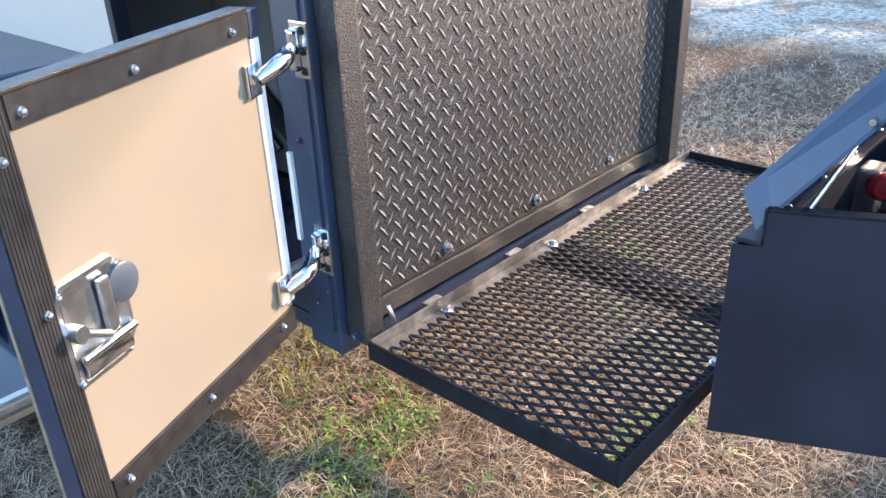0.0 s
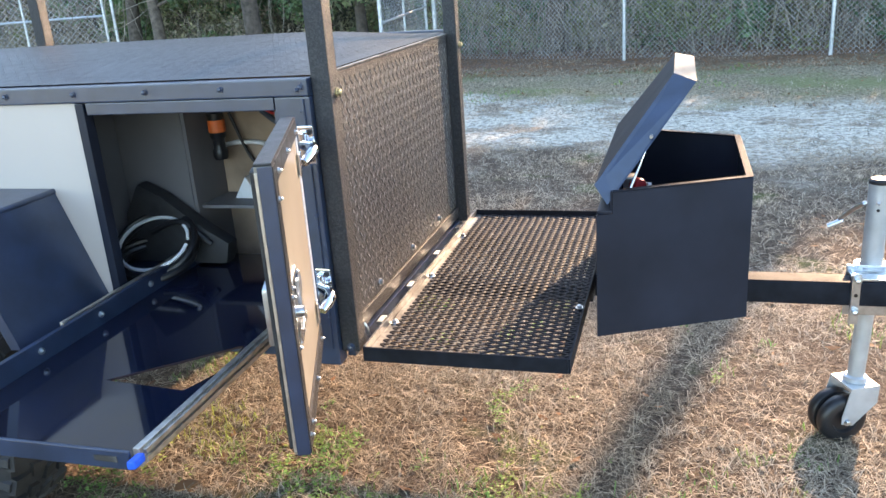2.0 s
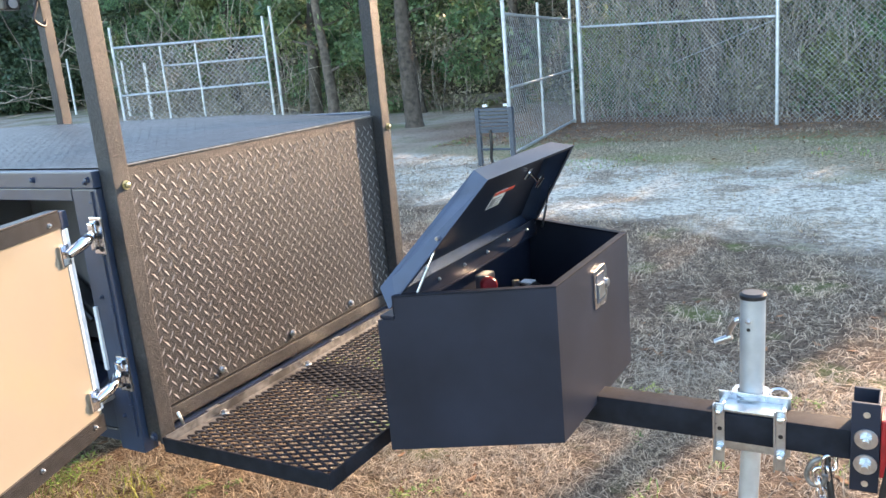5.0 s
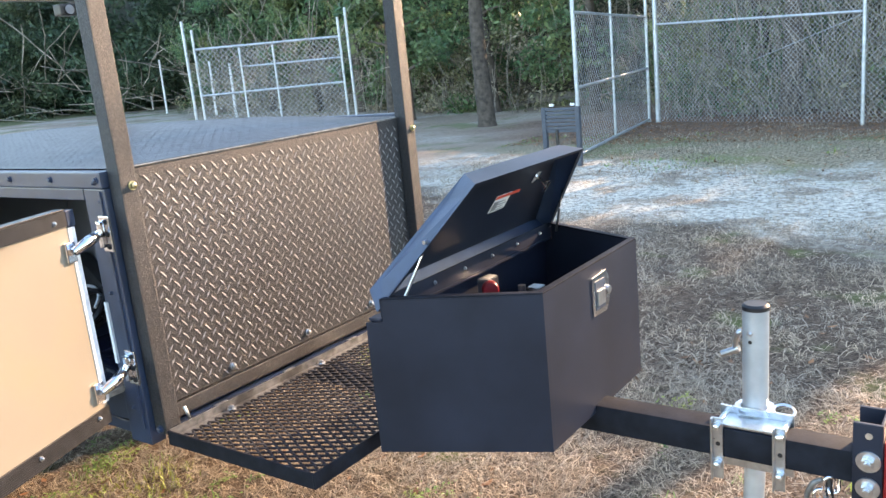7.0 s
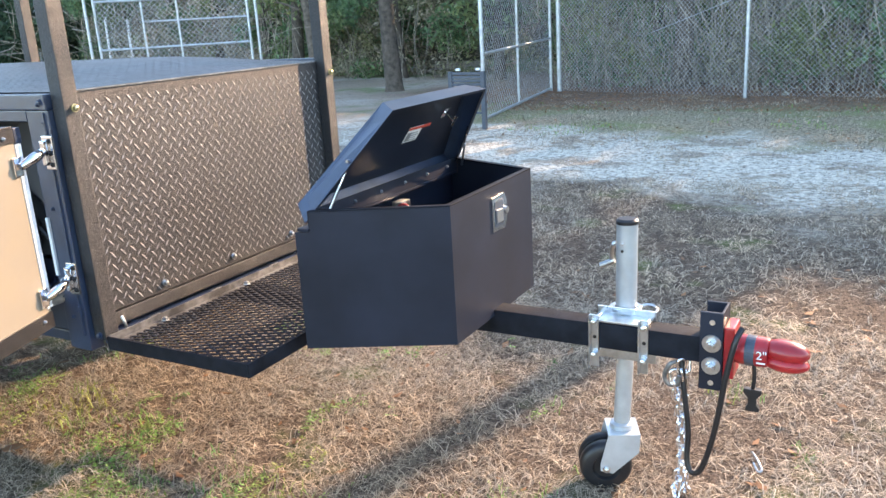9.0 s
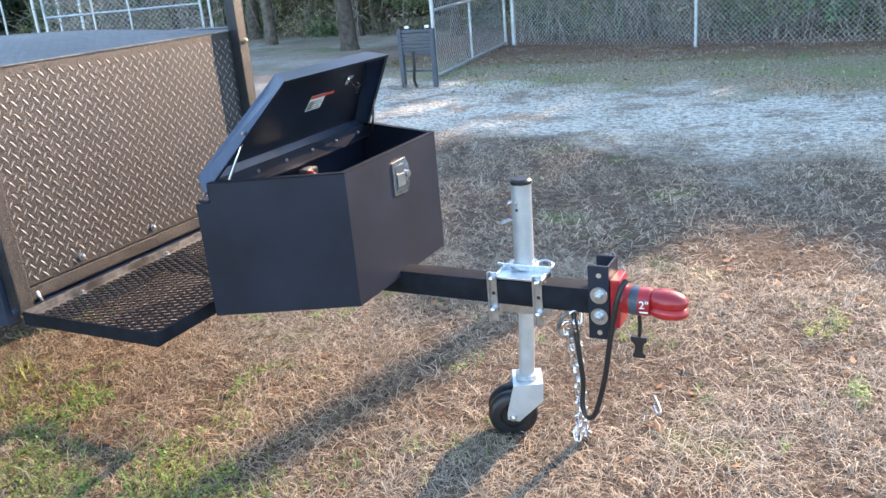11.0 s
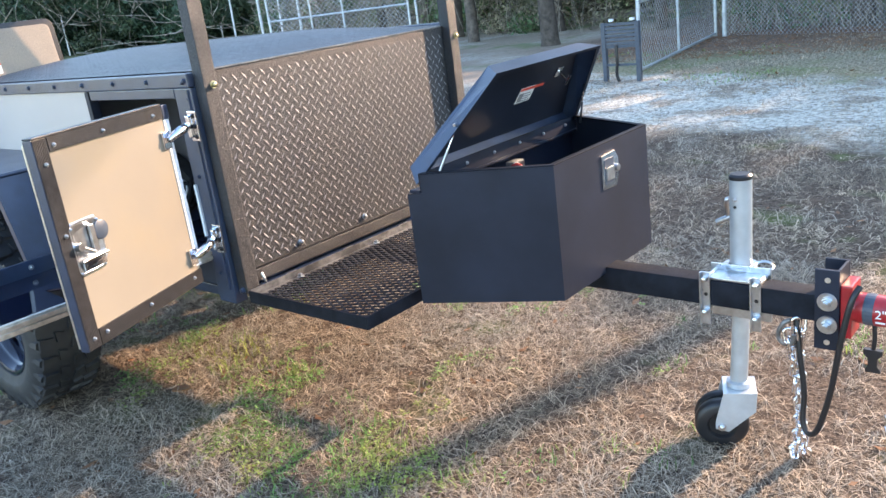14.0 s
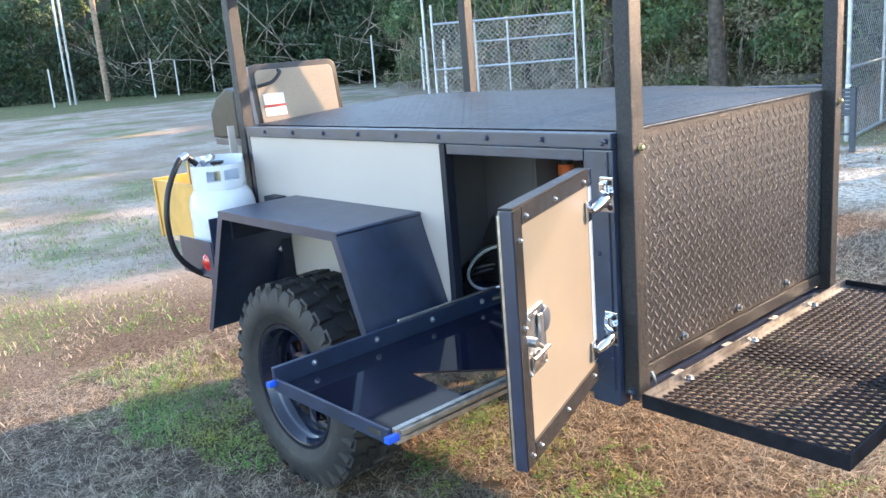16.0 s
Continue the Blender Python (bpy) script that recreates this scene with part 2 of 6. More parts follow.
def solo(name, bm, material, label, category, group="", kind="", smooth=False):
    """A thing or a piece of the setting that is one mesh."""
    ob = part(name, bm, material, None, smooth=smooth)
    return tagged(ob, label, category, group, kind)


def part(name, bm, material, parent, label="", smooth=False):
    me = bpy.data.meshes.new(name)
    if smooth:
        for f in bm.faces:
            f.smooth = True
    bm.to_mesh(me)
    bm.free()
    me.materials.append(M[material])
    if smooth:
        me.set_sharp_from_angle(angle=radians(38))
    ob = new(name, me)
    if parent is not None:
        ob.parent = parent
        ob.matrix_parent_inverse = WORLD[parent].inverted()
    WORLD[ob] = I4
    if label:
        ob["label"] = label
    return ob


def bulk(name, verts, faces, material, parent=None, label="", category="", kind="stuff"):
    """Very many small faces in one mesh."""
    verts, faces = np.asarray(verts, np.float32), np.asarray(faces, np.int32)
    me = bpy.data.meshes.new(name)
    k = faces.shape[1]
    me.vertices.add(len(verts))
    me.vertices.foreach_set("co", verts.ravel())
    me.loops.add(faces.size)
    me.loops.foreach_set("vertex_index", faces.ravel())
    me.polygons.add(len(faces))
    me.polygons.foreach_set("loop_start", np.arange(0, faces.size, k, dtype=np.int32))
    me.update(calc_edges=True)
    me.materials.append(M[material])
    ob = new(name, me)
    if parent is not None:
        ob.parent = parent
        ob.matrix_parent_inverse = WORLD[parent].inverted()
    WORLD[ob] = I4
    return tagged(ob, label, category, "", kind)


def bm_():
    return bmesh.new()


def box(bm, x0, x1, y0, y1, z0, z1, bevel=0.0, m=None):
    r = bmesh.ops.create_cube(bm, size=1.0)
    vs = r["verts"]
    for v in vs:
        v.co = Vector(((x0 + x1) / 2 + v.co.x * (x1 - x0), (y0 + y1) / 2 + v.co.y * (y1 - y0), (z0 + z1) / 2 + v.co.z * (z1 - z0)))
    if bevel:
        es = list({e for v in vs for e in v.link_edges})
        out = bmesh.ops.bevel(bm, geom=es, offset=bevel, segments=2, affect="EDGES", profile=0.7)
        vs = list({v for f in out["faces"] for v in f.verts} | {v for v in vs if v.is_valid})
    if m is not None:
        bmesh.ops.transform(bm, matrix=m, verts=vs)
    return bm


def prism(bm, pts, axis, lo, hi, m=None, bevel=0.0):
    """A flat polygon (pairs of the two other axes) drawn out along an axis."""
    def co(a, c, h):
        return {"x": (h, a, c), "y": (a, h, c), "z": (a, c, h)}[axis]
    low = [bm.verts.new(co(a, c, lo)) for a, c in pts]
    top = [bm.verts.new(co(a, c, hi)) for a, c in pts]
    n = len(pts)
    fs = [bm.faces.new(low[::-1]), bm.faces.new(top)]
    for i in range(n):
        fs.append(bm.faces.new((low[i], low[(i + 1) % n], top[(i + 1) % n], top[i])))
    vs = low + top
    bmesh.ops.recalc_face_normals(bm, faces=fs)
    if bevel:
        es = list({e for f in fs for e in f.edges})
        out = bmesh.ops.bevel(bm, geom=es, offset=bevel, segments=2, affect="EDGES", profile=0.7)
        vs = list({v for f in out["faces"] for v in f.verts} | {v for v in vs if v.is_valid})
    if m is not None:
        bmesh.ops.transform(bm, matrix=m, verts=vs)
    return bm


def rod(bm, a, b, r, seg=12, r2=None):
    a, b = Vector(a), Vector(b)
    d = b - a
    m = Matrix.Translation((a + b) / 2) @ d.to_track_quat("Z", "Y").to_matrix().to_4x4()
    bmesh.ops.create_cone(bm, cap_ends=True, segments=seg, radius1=r, radius2=r if r2 is None else r2, depth=d.length, matrix=m)
    return bm


def lathe(bm, profile, at, axis=(0, 0, 1), seg=32):
    """Turns a profile of (radius, height) round an axis through a point."""
    m = Matrix.Translation(at) @ Vector(axis).to_track_quat("Z", "Y").to_matrix().to_4x4()
    rings = []
    for r, h in profile:
        rings.append([bm.verts.new(m @ Vector((r * math.cos(2 * math.pi * i / seg), r * math.sin(2 * math.pi * i / seg), h))) for i in range(seg)])
    fs = []
    for p, q in zip(rings, rings[1:]):
        for i in range(seg):
            fs.append(bm.faces.new((p[i], p[(i + 1) % seg], q[(i + 1) % seg], q[i])))
    bmesh.ops.remove_doubles(bm, verts=[v for r in rings for v in r], dist=1e-6)
    return bm


def hose(bm, pts, r, seg=10, steps=8):
    """A round tube along a smooth line through the points."""
    P = [Vector(p) for p in pts]
    line = []
    for i in range(len(P) - 1):
        p0, p1, p2, p3 = P[max(i - 1, 0)], P[i], P[i + 1], P[min(i + 2, len(P) - 1)]
        for s in range(steps):
            t = s / steps
            line.append(0.5 * (2 * p1 + (p2 - p0) * t + (2 * p0 - 5 * p1 + 4 * p2 - p3) * t * t + (3 * p1 - p0 - 3 * p2 + p3) * t ** 3))
    line.append(P[-1])
    rings, side = [], None
    for i, c in enumerate(line):
        d = (line[min(i + 1, len(line) - 1)] - line[max(i - 1, 0)]).normalized()
        side = d.orthogonal().normalized() if side is None else (side - d * side.dot(d)).normalized()
        up = d.cross(side)
        rr = r(i / (len(line) - 1)) if callable(r) else r
        rings.append([bm.verts.new(c + rr * (side * math.cos(2 * math.pi * k / seg) + up * math.sin(2 * math.pi * k / seg))) for k in range(seg)])
    for p, q in zip(rings, rings[1:]):
        for k in range(seg):
            bm.faces.new((p[k], p[(k + 1) % seg], q[(k + 1) % seg], q[k]))
    bm.faces.new(rings[0][::-1])
    bm.faces.new(rings[-1])
    return bm


def bolt(bm, at, normal, r=0.011, h=0.007):
    """A washer with a domed hexagon head."""
    n = Vector(normal).normalized()
    at = Vector(at)
    rod(bm, at, at + n * 0.0025, r * 1.45, 14)
    rod(bm, at + n * 0.0025, at + n * (0.0025 + h), r, 6)
    rod(bm, at + n * (0.0025 + h), at + n * (0.005 + h), r * 0.85, 10, r * 0.35)
    return bm


# ---- ground ----
def ground_height(x, y):
    r = max(0.0, math.hypot(x, y) - 14.0)
    return 0.006 * r * (1.0 if x < 0 else 0.5) + 0.02 * noise.noise(Vector((x * 0.35, y * 0.35, 0))) * min(1.0, math.hypot(x - 0, y - 1) / 4.0)


def build_ground():
    bm = bm_()
    def axis_steps(lo, hi, fine_lo, fine_hi, fine, growth=1.35):
        a = list(np.arange(fine_lo, fine_hi + 1e-6, fine))
        s = fine
        while a[-1] < hi:
            s *= growth
            a.append(a[-1] + s)
        s = fine
        while a[0] > lo:
            s *= growth
            a.insert(0, a[0] - s)
        return a
    xs, ys = axis_steps(-900, 900, -8, 6, 0.4), axis_steps(-900, 900, -3, 15, 0.4)
    grid = [[bm.verts.new((x, y, ground_height(x, y))) for y in ys] for x in xs]
    for i in range(len(xs) - 1):
        for j in range(len(ys) - 1):
            bm.faces.new((grid[i][j], grid[i + 1][j], grid[i + 1][j + 1], grid[i][j + 1]))
    solo("ground", bm, "ground", "dead brown lawn with a pale gravel track across it", "ground", kind="structure", smooth=True)


build_ground()

# ---- trailer ----
XF, XR = -1.16, -3.25          # front and rear of the body
YN, YF = 1.10, 2.49            # near and far side
ZB, ZT = 0.56, 1.372           # underside and eaves
YC = 1.797                     # centre line
XP = XF - 0.013                # face of the tread plate
trailer = thing("utility_trailer", (-2.2, YC, 0.0), "black off-road camping trailer with warm grey side panels", "trailer")


def tread_bars(bm, y0, y1, z0, z1, place, pitch=0.0412, length=0.032, width=0.0062, h=0.0014):
    """Raised lozenges in two leaning directions over a flat sheet; place(a, b, out) gives the spot in space."""
    na, nb = int((y1 - y0) / pitch), int((z1 - z0) / pitch)
    for k in range(2):
        for i in range(na + 1):
            for j in range(nb + 1):
                a, b = y0 + (i + 0.25 + 0.5 * k) * pitch, z0 + (j + 0.25 + 0.5 * k) * pitch
                if a > y1 - 0.012 or b > z1 - 0.012:
                    continue
                s = -1 if k == 0 else 1
                d = Vector((0.62, s * 0.785))
                n = Vector((-d.y, d.x))
                c = Vector((a, b))
                hh = h if k == 0 else h * 0.5
                off = n * (-0.20 * width if k == 0 else 0.0)
                base = [c + d * length / 2, c + n * width / 2, c - d * length / 2, c - n * width / 2]
                lo = [bm.verts.new(place(p.x, p.y, 0.0)) for p in base]
                top = [bm.verts.new(place(p.x, p.y, hh)) for p in (c + off + d * length * 0.40, c + off - d * length * 0.40)]
                bm.faces.new((lo[0], lo[1], top[0]))
                bm.faces.new((lo[1], top[1], top[0]))
                bm.faces.new((lo[1], lo[2], top[1]))
                bm.faces.new((lo[2], lo[3], top[1]))
                bm.faces.new((lo[3], top[0], top[1]))
                bm.faces.new((lo[3], lo[0], top[0]))
    bmesh.ops.recalc_face_normals(bm, faces=bm.faces[:])
    return bm


def build_body():
    # front wall with its tread plate
    fw = part("front_wall", box(bm_(), XP - 0.020, XP, 1.169, 2.400, 0.655, ZT, 0.002), "liner", trailer, "black sprayed tread plate front wall")
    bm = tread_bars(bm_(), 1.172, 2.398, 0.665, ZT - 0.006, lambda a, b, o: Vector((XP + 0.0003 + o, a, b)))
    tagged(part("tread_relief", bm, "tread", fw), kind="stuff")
    # paler strip paints the bright sunlit line along the top edge
    part("front_top_edge", box(bm_(), XP - 0.012, XP + 0.003, 1.169, 2.400, ZT + 0.001, ZT + 0.0055, 0.0015), "greysteel", trailer, "thin upper edge with its sunlit line painted pale")
    part("front_sill", box(bm_(), XP - 0.018, XP + 0.006, 1.169, 2.400, 0.606, 0.652, 0.004), "liner", trailer)
    bm = bm_()
    box(bm, XF - 0.03, XF - 0.005, YN + 0.05, YF - 0.05, 0.552, 0.59, 0.004)
    part("front_crossmember", bm, "black", trailer)
    for y in (1.416, 1.762, 2.114):
        part("front_bolt", bolt(bm_(), (XP + 0.001, y, 0.684), (1, 0, 0), 0.009, 0.008), "zinc", trailer, smooth=True)
    for y in (1.30, 1.60, 1.93, 2.26):
        part("hinge_clip", box(bm_(), XF + 0.008, XF + 0.028, y, y + 0.05, 0.584, 0.598, 0.003), "zinc", trailer, "bright zinc clip")
    part("safety_pin", hose(bm_(), [(XF + 0.012, 1.195, 0.64), (XF + 0.020, 1.196, 0.622), (XF + 0.022, 1.200, 0.600)], 0.005), "zinc", trailer)
    # side facing the open door
    part("side_panel", box(bm_(), XR, -1.925, YN, YN + 0.02, 0.60, 1.326, 0.002), "panel", trailer, "warm grey fibreglass side panel")
    bm = bm_()
    box(bm, XR - 0.002, -1.1905, YN - 0.012, YN + 0.035, 1.328, ZT + 0.002, 0.004)
    part("eave_trim", bm, "black", trailer)
    for i in range(9):
        part("trim_bolt", bolt(bm_(), (XR + 0.16 + i * 0.235, YN - 0.012, 1.352), (0, -1, 0), 0.007, 0.005), "black", trailer, smooth=True)
    part("door_jamb", box(bm_(), -1.922, -1.894, YN - 0.008, YN + 0.030, 0.70, 1.325, 0.003), "boxblack", trailer)
    part("door_header", box(bm_(), -1.886, -1.295, YN - 0.006, YN + 0.06, 1.292, 1.326, 0.003), "black", trailer)
    bm = bm_()
    box(bm, -1.292, -1.1905, YN - 0.006, YN + 0.045, ZB - 0.012, 1.326, 0.004)
    box(bm, -1.302, -1.286, YN + 0.004, YN + 0.10, 0.60, 1.29, 0.002)
    part("corner_pillar", bm, "black", trailer)
    part("pillar_fold", box(bm_(), -1.214, -1.206, YN - 0.012, YN - 0.004, 0.60, 1.32, 0.002), "black", trailer)
    part("pillar_gap_seal", box(bm_(), -1.288, -1.276, YN - 0.014, YN - 0.006, 0.80, 0.99, 0.001), "edge", trailer, "pale strip in the door gap")
    for p in ((-1.215, 1.29), (-1.25, 1.02), (-1.21, 1.0), (-1.21, 0.70), (-1.25, 0.66), (-1.22, 1.345)):
        part("rivet", bolt(bm_(), (p[0], YN - 0.006 - (0.006 if p[1] > 1.33 else 0), p[1]), (0, -1, 0), 0.0055, 0.004), "black", trailer, smooth=True)
    part("sill_rail", box(bm_(), XR, -1.296, YN + 0.01, YN + 0.06, ZB, 0.598, 0.004), "black", trailer)
    part("sill_plate", box(bm_(), -1.885, -1.305, YN + 0.012, YN + 0.05, 0.60, 0.70, 0.003), "black", trailer)
    # the sides that are not seen, floor and lining
    part("far_side", box(bm_(), XR, XF - 0.034, YF - 0.03, YF, 0.598, ZT, 0.003), "panel", trailer)
    part("rear_wall", box(bm_(), XR - 0.03, XR - 0.002, YN, YF, ZB, ZT, 0.003), "black", trailer)
    part("floor", box(bm_(), XR + 0.01, XF - 0.036, YN + 0.064, YF - 0.034, 0.586, 0.60, 0.003), "black", trailer)
    part("inner_back_wall", box(bm_(), -2.118, -1.86, 1.50, 1.515, 0.602, 1.36, 0.002), "inner", trailer, "grey locker lining darkened for the locker's shade")
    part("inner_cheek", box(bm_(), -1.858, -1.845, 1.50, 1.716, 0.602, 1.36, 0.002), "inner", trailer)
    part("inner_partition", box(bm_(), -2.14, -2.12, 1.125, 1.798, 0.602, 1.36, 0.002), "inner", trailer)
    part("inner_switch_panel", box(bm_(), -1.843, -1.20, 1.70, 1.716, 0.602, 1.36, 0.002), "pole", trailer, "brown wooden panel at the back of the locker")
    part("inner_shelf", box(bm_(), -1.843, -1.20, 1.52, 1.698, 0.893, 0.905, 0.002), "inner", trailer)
    part("locker_ledge", box(bm_(), -2.118, -1.90, 1.125, 1.498, 0.602, 0.722, 0.004), "black", trailer)
    # roof cover with a shallow dome
    bm = bm_()
    nx, ny = 44, 28
    def rz(u, v):
        e = (1 - (2 * v - 1) ** 2) * (1 - max(0, 1 - u / 0.22) ** 2) * (1 - max(0, (u - 0.8) / 0.2) ** 2 * 0.75)
        return ZT + 0.006 + 0.064 * e
    g = [[bm.verts.new((XF - 0.032 + (XR - XF + 0.034) * i / nx, YN + 0.03 + (YF - YN - 0.06) * j / ny, rz(i / nx, j / ny))) for j in range(ny + 1)] for i in range(nx + 1)]
    for i in range(nx):
        for j in range(ny):
            bm.faces.new((g[i][j], g[i][j + 1], g[i + 1][j + 1], g[i + 1][j]))
    roof = part("roof_cover", bm, "roof", trailer, "black embossed domed roof cover", smooth=True)
    bm = bm_()
    def on_roof(a, b, o):
        u, v = (XF - 0.032 - a) / (XF - XR - 0.034), (b - YN - 0.03) / (YF - YN - 0.06)
        return Vector((a, b, rz(u, v) + 0.0006 + o))
    tread_bars(bm, XR + 0.02, XF - 0.05, YN + 0.05, YF - 0.05, on_roof, pitch=0.041, length=0.026, width=0.005, h=0.0006)
    tagged(part("roof_relief", bm, "roof", roof), kind="stuff")
    bm = bm_()
    box(bm, XR, XF - 0.03, YF - 0.028, YF + 0.01, ZT + 0.002, ZT + 0.016, 0.004)
    part("roof_far_edge", bm, "black", trailer)


def build_rack():
    zt = 2.06
    for x0, y0 in ((-1.189, 1.113), (-1.185, 2.402), (XR - 0.10, 1.10), (XR + 0.06, 2.43)):
        bm = box(bm_(), x0, x0 + 0.054, y0, y0 + 0.054, 0.585 if x0 > -2 else (0.75 if y0 < 2 else 1.36), zt, 0.005)
        p = part("rack_post", bm, "liner", trailer)
        if x0 > -2:
            part("post_bolt", bolt(bm_(), (x0 + 0.054, y0 + 0.036, 1.328), (1, 0, 0), 0.009, 0.009), "brass", p, smooth=True)
    for y0 in (1.118, 2.415):
        part("rack_rail", box(bm_(), XR - 0.10, XF + 0.066, y0, y0 + 0.06, zt + 0.001, zt + 0.05, 0.005), "liner", trailer)
    for x0 in (XF + 0.004, XR - 0.02):
        part("rack_crossbar", box(bm_(), x0, x0 + 0.06, 1.179, 2.414, zt + 0.001, zt + 0.05, 0.005), "liner", trailer)
    lamp = part("work_light", box(bm_(), XR - 0.01, XR + 0.06, 2.27, 2.36, 1.985, 2.045, 0.01), "plastic", trailer, "small black work light under the rack")
    part("lens", lathe(bm_(), [(0.0, 0.0), (0.02, 0.0), (0.024, 0.012), (0.0, 0.014)], (XR + 0.06, 2.315, 2.015), (1, 0, 0), 16), "labelgrey", lamp, smooth=True)
    part("cable", hose(bm_(), [(XR + 0.09, 2.44, 2.04), (XR + 0.12, 2.40, 1.99), (XR + 0.13, 2.37, 1.93), (XR + 0.12, 2.43, 1.90), (XR + 0.10, 2.46, 1.96)], 0.007), "plastic", trailer)
    lamp = part("work_light", box(bm_(), XR - 0.01, XR + 0.06, 1.22, 1.31, 1.985, 2.045, 0.01), "plastic", trailer)


def build_fender():
    xo0, xo1, y0, y1, zt = -2.905, -2.066, 0.725, YN - 0.002, 1.075
    fl, rl = (-1.940, 0.728), (-3.165, 0.505)
    t = 0.006
    fender = part("fender", prism(bm_(), [(xo0, zt - 0.006), (xo0, zt), (xo1, zt), (xo1, zt - 0.006)], "y", y0, y1, None, 0.002), "black", trailer, "flat-topped folded black steel fender")
    k = 0.034
    outer = [(rl[0], rl[1]), (xo0, zt), (xo1, zt), fl]
    inner = [(rl[0] + t, rl[1]), (xo0 + t * 0.6, zt - t), (xo1 - t * 0.6, zt - t), (fl[0] - t, fl[1])]
    lip = [(rl[0] + k, rl[1]), (xo0 + k * 0.7, zt - k), (xo1 - k * 0.7, zt - k), (fl[0] - k, fl[1])]
    for i, name in ((0, "rear_leaf"), (2, "front_leaf")):
        part(name, prism(bm_(), [outer[i], outer[i + 1], inner[i + 1], inner[i]], "y", y0, y1), "black", fender)
    for i in range(3):
        part("folded_lip", prism(bm_(), [outer[i], outer[i + 1], lip[i + 1], lip[i]], "y", y0 - 0.005, y0 - 0.0005), "black", fender)
    for i in (1, 2):
        part("rounded_fold", rod(bm_(), (outer[i][0], y0 - 0.004, zt - 0.009), (outer[i][0], y1, zt - 0.009), 0.0092, 14), "black", fender, smooth=True)
    for x, z in ((-3.075, 0.92), (-3.045, 0.94), (-3.07, 0.80), (-3.03, 0.83), (-3.01, 0.90), (-3.005, 0.83)):
        part("liner_bolt", bolt(bm_(), (x, YN - 0.0555, z), (0.4, -1, 0), 0.009, 0.006), "zinc", fender, smooth=True)
    part("wheel_well", box(bm_(), -3.10, -2.99, YN - 0.055, YN - 0.003, 0.56, 1.066, 0.003), "boxblack", fender)
    part("mount_strap", box(bm_(), -2.90, -2.88, 0.76, YN - 0.06, 0.95, 1.06, 0.002), "boxblack", fender)


def tyre_mesh(R, w, r_in):
    """A mud tyre: carcass turned from a profile, with raised shoulder and centre lugs."""
    bm = bm_()
    prof = [(r_in, -w * 0.36), (r_in + 0.012, -w * 0.44), (r_in + 0.05, -w * 0.49), (R - 0.08, -w * 0.50), (R - 0.045, -w * 0.48), (R - 0.02, -w * 0.43), (R - 0.014, -w * 0.30),
            (R - 0.012, 0.0), (R - 0.014, w * 0.30), (R - 0.02, w * 0.43), (R - 0.045, w * 0.48), (R - 0.08, w * 0.50), (R - 0.12, w * 0.495), (r_in + 0.05, w * 0.49), (r_in + 0.012, w * 0.44), (r_in, w * 0.36)]
    lathe(bm, prof + [prof[0]], (0, 0, 0), (0, 0, 1), 72)
    n = 30
    def lug(ang, pts, r0, r1):
        """pts: (angle offset, height) corners on the tread."""
        lo = [bm.verts.new((r0 * math.cos(ang + a), r0 * math.sin(ang + a), h)) for a, h in pts]
        hi = [bm.verts.new((r1 * math.cos(ang + a * 0.86), r1 * math.sin(ang + a * 0.86), h * 0.97)) for a, h in pts]
        bm.faces.new(hi)
        for i in range(len(pts)):
            j = (i + 1) % len(pts)
            bm.faces.new((lo[i], lo[j], hi[j], hi[i]))
    s = 2 * math.pi / n
    for i in range(n):
        a = i * s
        for sg in (-1, 1):
            o = a + (0.5 * s if sg > 0 else 0)
            lug(o, [(-0.30 * s, sg * w * 0.24), (0.22 * s, sg * w * 0.22), (0.34 * s, sg * w * 0.44), (-0.34 * s, sg * w * 0.46)], R - 0.022, R)
            lug(o, [(-0.36 * s, sg * w * 0.445), (0.30 * s, sg * w * 0.44), (0.20 * s, sg * w * 0.485), (-0.10 * s, sg * w * 0.50)] , R - 0.065, R - 0.013)
            lug(o + 0.1 * s, [(-0.32 * s, sg * w * 0.02), (0.25 * s, sg * w * 0.05), (0.40 * s, sg * w * 0.19), (-0.22 * s, sg * w * 0.18)], R - 0.02, R - 0.001)
    bmesh.ops.recalc_face_normals(bm, faces=bm.faces[:])
    return bm


